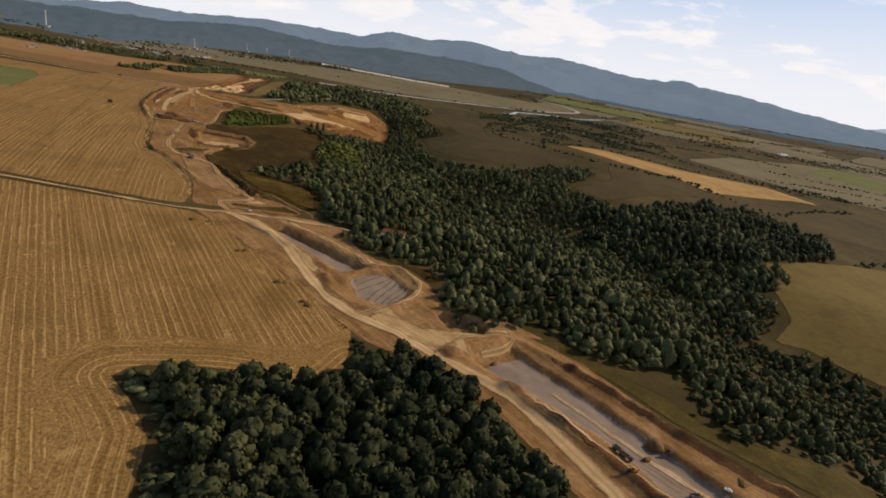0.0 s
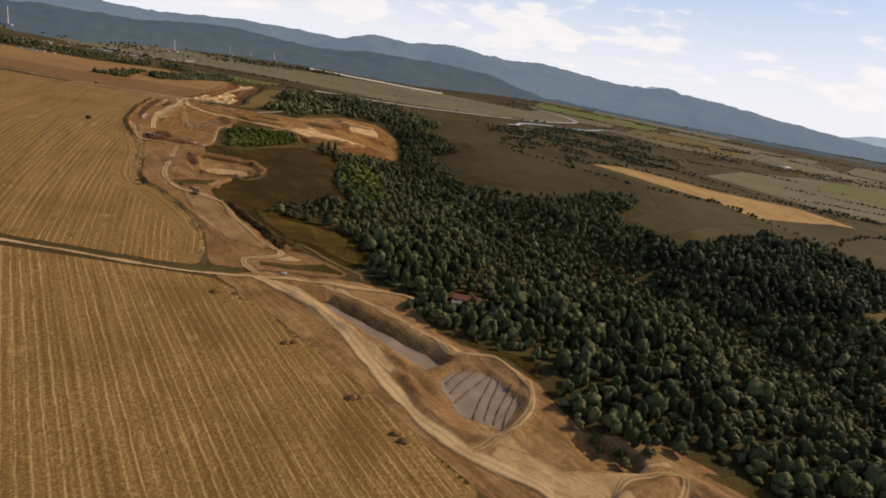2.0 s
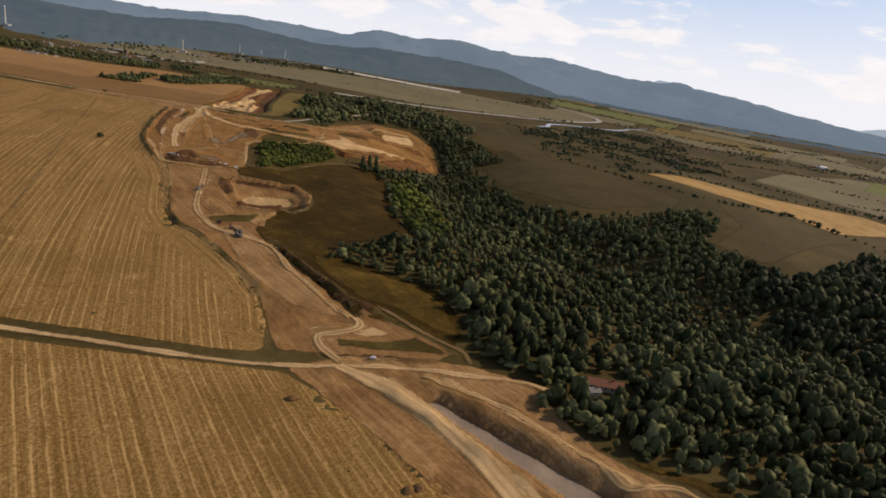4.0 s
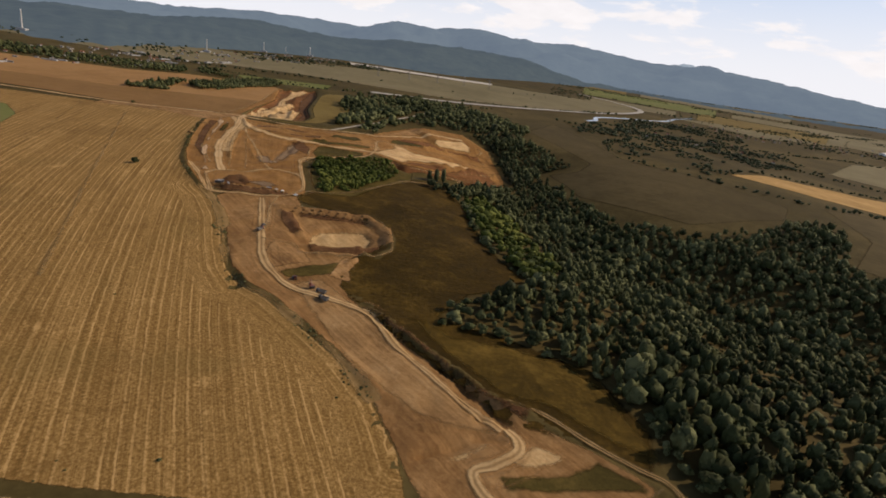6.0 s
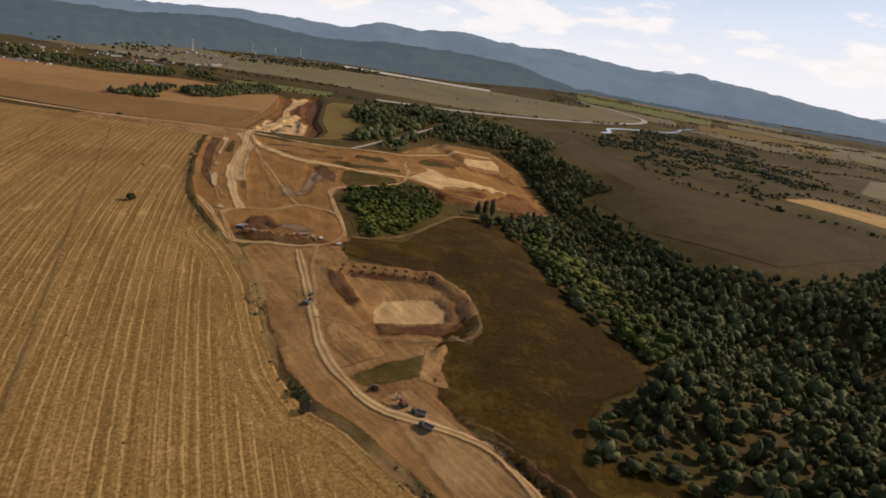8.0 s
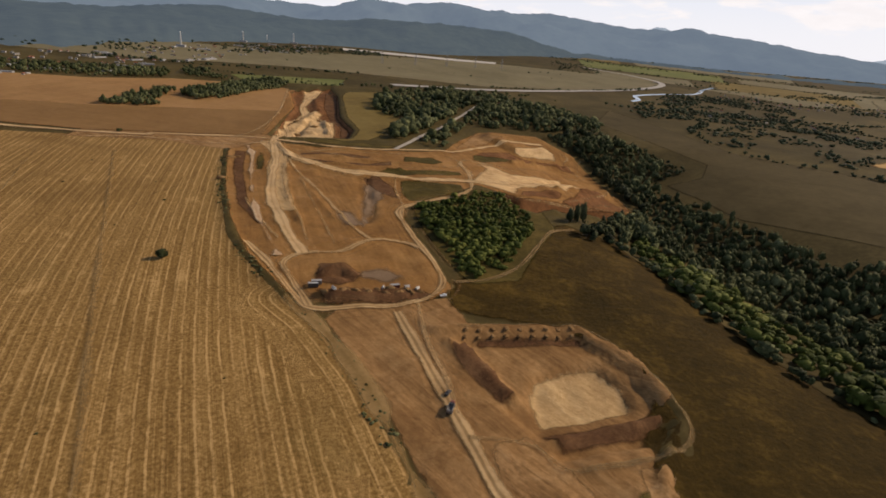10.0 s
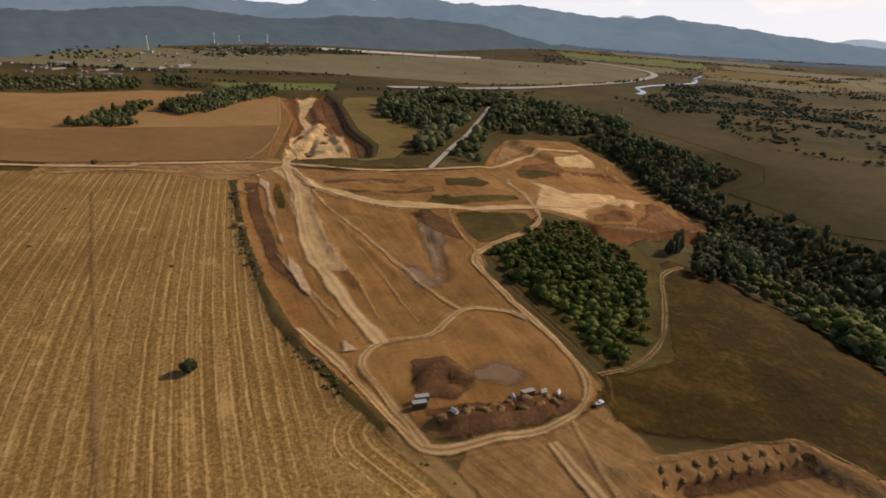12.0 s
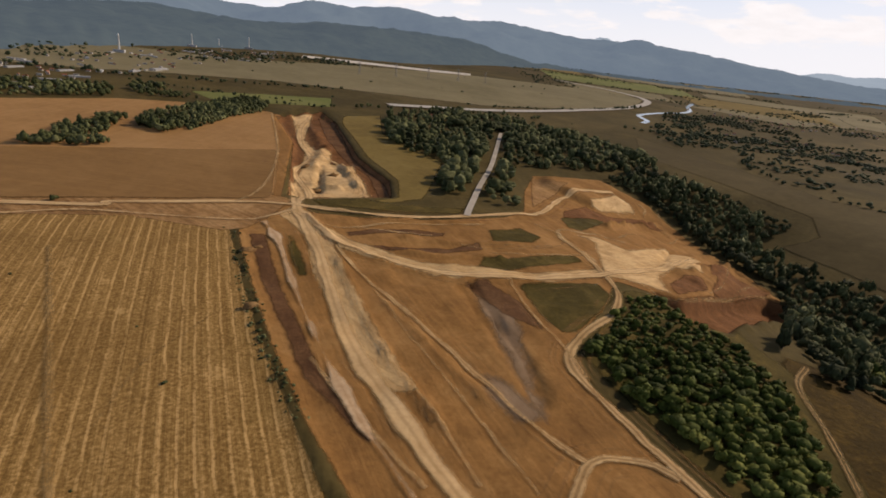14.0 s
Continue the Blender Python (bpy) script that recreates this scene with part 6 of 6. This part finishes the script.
# windrows on the gravel basin, their shade put into the dark ridge colour
for a, b in [((-12, 199), (-18, 190)), ((-9, 199), (-17, 186)), ((-6, 197), (-16, 182)), ((-5, 196), (-12, 176)), ((-3, 195), (-9, 176)), ((0, 193), (-7, 175)), ((1, 190), (-5, 173))]:
    a, b = np.array(a, float), np.array(b, float)
    n = 22
    L = a[None] + (b - a)[None] * np.linspace(0, 1, n)[:, None]
    d = (b - a) / np.linalg.norm(b - a)
    nr = np.array([d[1], -d[0]])
    L = L + nr[None] * (0.5 * np.sin(np.linspace(0, 2.6, n)) + 0.25 * (value_noise(L[:, 0], L[:, 1], 2.0, 5) - 0.5))[:, None]
    cols = np.array([-0.38, -0.1, 0.08, 0.36])
    up = np.array([0.0, 1, 0.9, 0.0])
    P = L[:, None] + nr[None, None] * cols[None, :, None]
    z = ground(P[..., 0].ravel(), P[..., 1].ravel()) + 0.22 + np.tile(up, n) * 0.22 * np.repeat(0.7 + 0.6 * value_noise(L[:, 0], L[:, 1], 1.5, 8), 4)
    i = np.arange(n * 4).reshape(n, 4)
    f4 = np.stack([i[:-1, :-1], i[:-1, 1:], i[1:, 1:], i[1:, :-1]], -1).reshape(-1, 4)
    me = mesh_from("gravel_windrow", np.column_stack([P[..., 0].ravel(), P[..., 1].ravel(), z]), f4, M_SHADE_RIDGE, True)
    tagged(new("gravel_windrow", me), "low ridge of tipped gravel in a basin, shade put into its dark colour", "gravel ridge", "gravel windrows")

# ---------------------------------------------------------------- buildings


def house(name, length, width, tall, rise, wallmat, roofmat, label, category="house", panes=3):
    h = tagged(new(name), label, category)
    wall = block("wall", (-length / 2, -width / 2, -1.0), (length / 2, width / 2, tall), wallmat, h, 0.0)
    bm = bmesh.new()
    o = 0.3
    pts = [(-length / 2 - o, -width / 2 - o, tall - 0.1), (length / 2 + o, -width / 2 - o, tall - 0.1), (length / 2 + o, width / 2 + o, tall - 0.1),
           (-length / 2 - o, width / 2 + o, tall - 0.1), (-length / 2 - o, 0, tall + rise), (length / 2 + o, 0, tall + rise)]
    v = [bm.verts.new(p) for p in pts]
    for f in ((0, 1, 5, 4), (2, 3, 4, 5), (0, 4, 3), (1, 2, 5), (0, 3, 2, 1)):
        bm.faces.new([v[i] for i in f])
    roof = part("roof", bm, roofmat, h)
    block("chimney", (length * 0.2, -0.2, tall), (length * 0.2 + 0.4, 0.2, tall + rise + 0.5), M_TILE, roof, 0.0)
    for s in (-1, 1):
        for k in range(panes):
            x = (k + 0.5) / panes * length - length / 2
            block("window", (x - 0.25, s * width / 2 - 0.03, tall * 0.4), (x + 0.25, s * width / 2 + 0.03, tall * 0.75), M_GLASS, wall, 0.0)
    return h


farm = house("farmhouse", 9.5, 3.6, 1.7, 1.1, M_WALL, M_TILE, "long low farmhouse with a rusty red tiled roof under trees", panes=5)
farm.matrix_world = pose(HOUSE[0], HOUSE[1], height(*HOUSE), 0, 0, -8)
barn = house("shed", 3.0, 2.2, 1.3, 0.5, M_WHITE, M_TILE2, "small white shed beside a farmhouse", "shed", 1)
barn.matrix_world = pose(-13, 239.5, height(-13, 239.5), 0, 0, 10)

r_ = np.random.default_rng(51)
models = [house("village_house", 4.5, 3, 1.7, 1.2, M_WALL, M_TILE, "small rendered house with a red roof far off", panes=2),
          house("village_house", 5, 3.2, 1.8, 1.1, M_WALL, M_TILE2, "small pale house with a grey roof far off", panes=2),
          house("town_block", 8, 4, 3.2, 0.3, M_WALL2, M_TILE2, "grey apartment block in the far town", "apartment block", 4),
          house("factory_hall", 30, 8, 2.2, 0.6, M_SHED, M_SHED, "long pale sheet-metal factory hall", "factory hall", 6),
          house("village_house", 5, 3, 1.6, 1.3, M_WALL2, M_TILE, "grey house with a dark red roof far off", panes=2)]
spots = []
for n, (x0, x1, y0, y1), kinds in ( (46, (500, 800, 1000, 1130), (0, 1, 4)),
                                   (26, (300, 480, 1000, 1120), (0, 1, 4)), (16, (150, 290, 760, 900), (0, 1, 4)), 
                                   (14, (-160, -60, 700, 790), (0, 4))):
    for _ in range(n):
        spots.append((r_.uniform(x0, x1), r_.uniform(y0, y1), int(r_.choice(kinds)), float(r_.uniform(-25, 25)) + 90 * int(r_.integers(2))))
for _ in range(190):
    a, r = radians(r_.uniform(-36, -9)), 0.0
    r = float(np.interp(math.degrees(a), (-36, -27, -18, -9), (640, 690, 830, 1010))) + r_.uniform(-110, 20)
    spots.append((-100 + r * math.sin(a), 180 + r * math.cos(a), int(r_.choice((0, 1, 2, 4, 2, 3))), float(r_.uniform(-25, 25)) + 90 * int(r_.integers(2))))
seen = set()
for x, y, k, turn in spots:
    if not clear_of(np.array([x]), np.array([y]), (HIGHWAY, PAVED), 12.0)[0]:
        continue
    m = pose(x, y, height(x, y), 0, 0, turn) @ Matrix.Scale(0.62 if x < -150 else 0.8, 4)
    if k not in seen:
        seen.add(k)
        models[k].matrix_world = m
        models[k]["group"] = "far buildings"
    else:
        copy_thing(models[k], m)
hall = house("greenhouse_hall", 18, 9, 3.0, 1.5, M_WHITE, M_WHITE, "bright white farm hall in the valley", "hall", 5)
hall.matrix_world = pose(660, 1084, height(660, 1084), 0, 0, 20)


def smokestack(x, y, tall, r, label):
    s = tagged(new("smokestack"), label, "chimney", "factory chimneys")
    bm = bmesh.new()
    tube(bm, (0, 0, -2), (0, 0, tall), r, r * 0.55, 16)
    part("shaft", bm, M_CHIMNEY, s)
    bm = bmesh.new()
    tube(bm, (0, 0, tall * 0.96), (0, 0, tall + 0.6), r * 0.64, r * 0.62, 14)
    part("rim", bm, M_WHITE, s, "pale band at the chimney mouth")
    block("boiler_house", (-r * 5, -r * 3, -1), (r * 5, r * 3, tall * 0.16), M_SHED, s, 0.0)
    s.matrix_world = pose(x, y, height(x, y))


smokestack(-383, 935, 15, 0.9, "tall pale concrete factory chimney")
smokestack(-352, 1085, 13, 0.9, "tall pale concrete factory chimney")
smokestack(-302, 1185, 14, 1.0, "tall pale concrete factory chimney")
smokestack(-332, 1140, 9, 0.8, "slim grey concrete factory chimney")
smokestack(-535, 822, 22, 1.0, "tall pale power station chimney")

# power line across the plain
for k in range(5):
    x, y = -170 + 42 * k, 1000 + 26 * k
    p = tagged(new("power_pylon"), "thin grey steel lattice pylon on the plain", "pylon", "pylons")
    bm = bmesh.new()
    for sx in (-1, 1):
        for sy in (-1, 1):
            tube(bm, (sx * 1.4, sy * 1.4, -0.5), (sx * 0.2, sy * 0.2, 15), 0.12, 0.08, 4)
    for j in range(6):
        z = 1 + j * 2.2
        w = 1.4 - 1.2 * z / 15
        w2 = 1.4 - 1.2 * (z + 2.2) / 15
        for s in (-1, 1):
            tube(bm, (-w, s * w, z), (w2, s * w2, z + 2.2), 0.06, 0.06, 4)
            tube(bm, (s * w, -w, z), (s * w2, w2, z + 2.2), 0.06, 0.06, 4)
    part("lattice", bm, M_STEEL, p)
    for z in (10.5, 12.5, 14.5):
        block("cross_arm", (-2.6, -0.12, z), (2.6, 0.12, z + 0.2), M_STEEL, p, 0.0)
    p.matrix_world = pose(x, y, height(x, y), 0, 0, -30)

# water and pale ground of the far valley
M_WATER = bpy.data.materials.new("river_water")
M_WATER.use_nodes = True
_w = Nodes(M_WATER.node_tree)
_p = _w.add("ShaderNodeNewGeometry").outputs["Position"]
_b = _w.add("ShaderNodeBump", {"Strength": 0.1, "Height": _w.noise(_p, 0.8, 3.0)})
_s = _w.add("ShaderNodeBsdfPrincipled", {"Base Color": (0.10, 0.12, 0.12, 1), "Roughness": 0.12, "Normal": _b.outputs[0]})
_w.add("ShaderNodeOutputMaterial", {0: _s.outputs[0]})
ribbon("river", [(100, 880), (118, 903), (134, 948), (190, 1000), (270, 1060), (330, 1150), (400, 1240)], 6.0, M_WATER, 0.5, "narrow bright river among trees", "river", 6.0, 0.2)
M_DAM = paint("pale_dam_face", (0.50, 0.47, 0.43), 0.9)
dam = curve([(-232, 1160), (-180, 1190), (-110, 1222), (-40, 1250), (20, 1268)], 12.0)
profile = [(-9.0, None), (-1.5, 0.0), (1.5, 0.0), (9.0, None)]
dv = [(x + 0.3 * o, y - 0.9 * -o, height(x, y) + (-1.0 if up is None else 2.6)) for x, y in dam for o, up in profile]
di = np.arange(len(dv)).reshape(len(dam), 4)
df = np.stack([di[:-1, :-1], di[:-1, 1:], di[1:, 1:], di[1:, :-1]], -1).reshape(-1, 4)
tagged(new("dam", mesh_from("dam", dv, df, M_DAM)), "long pale earth dam below the wooded hills", "dam", kind="structure")
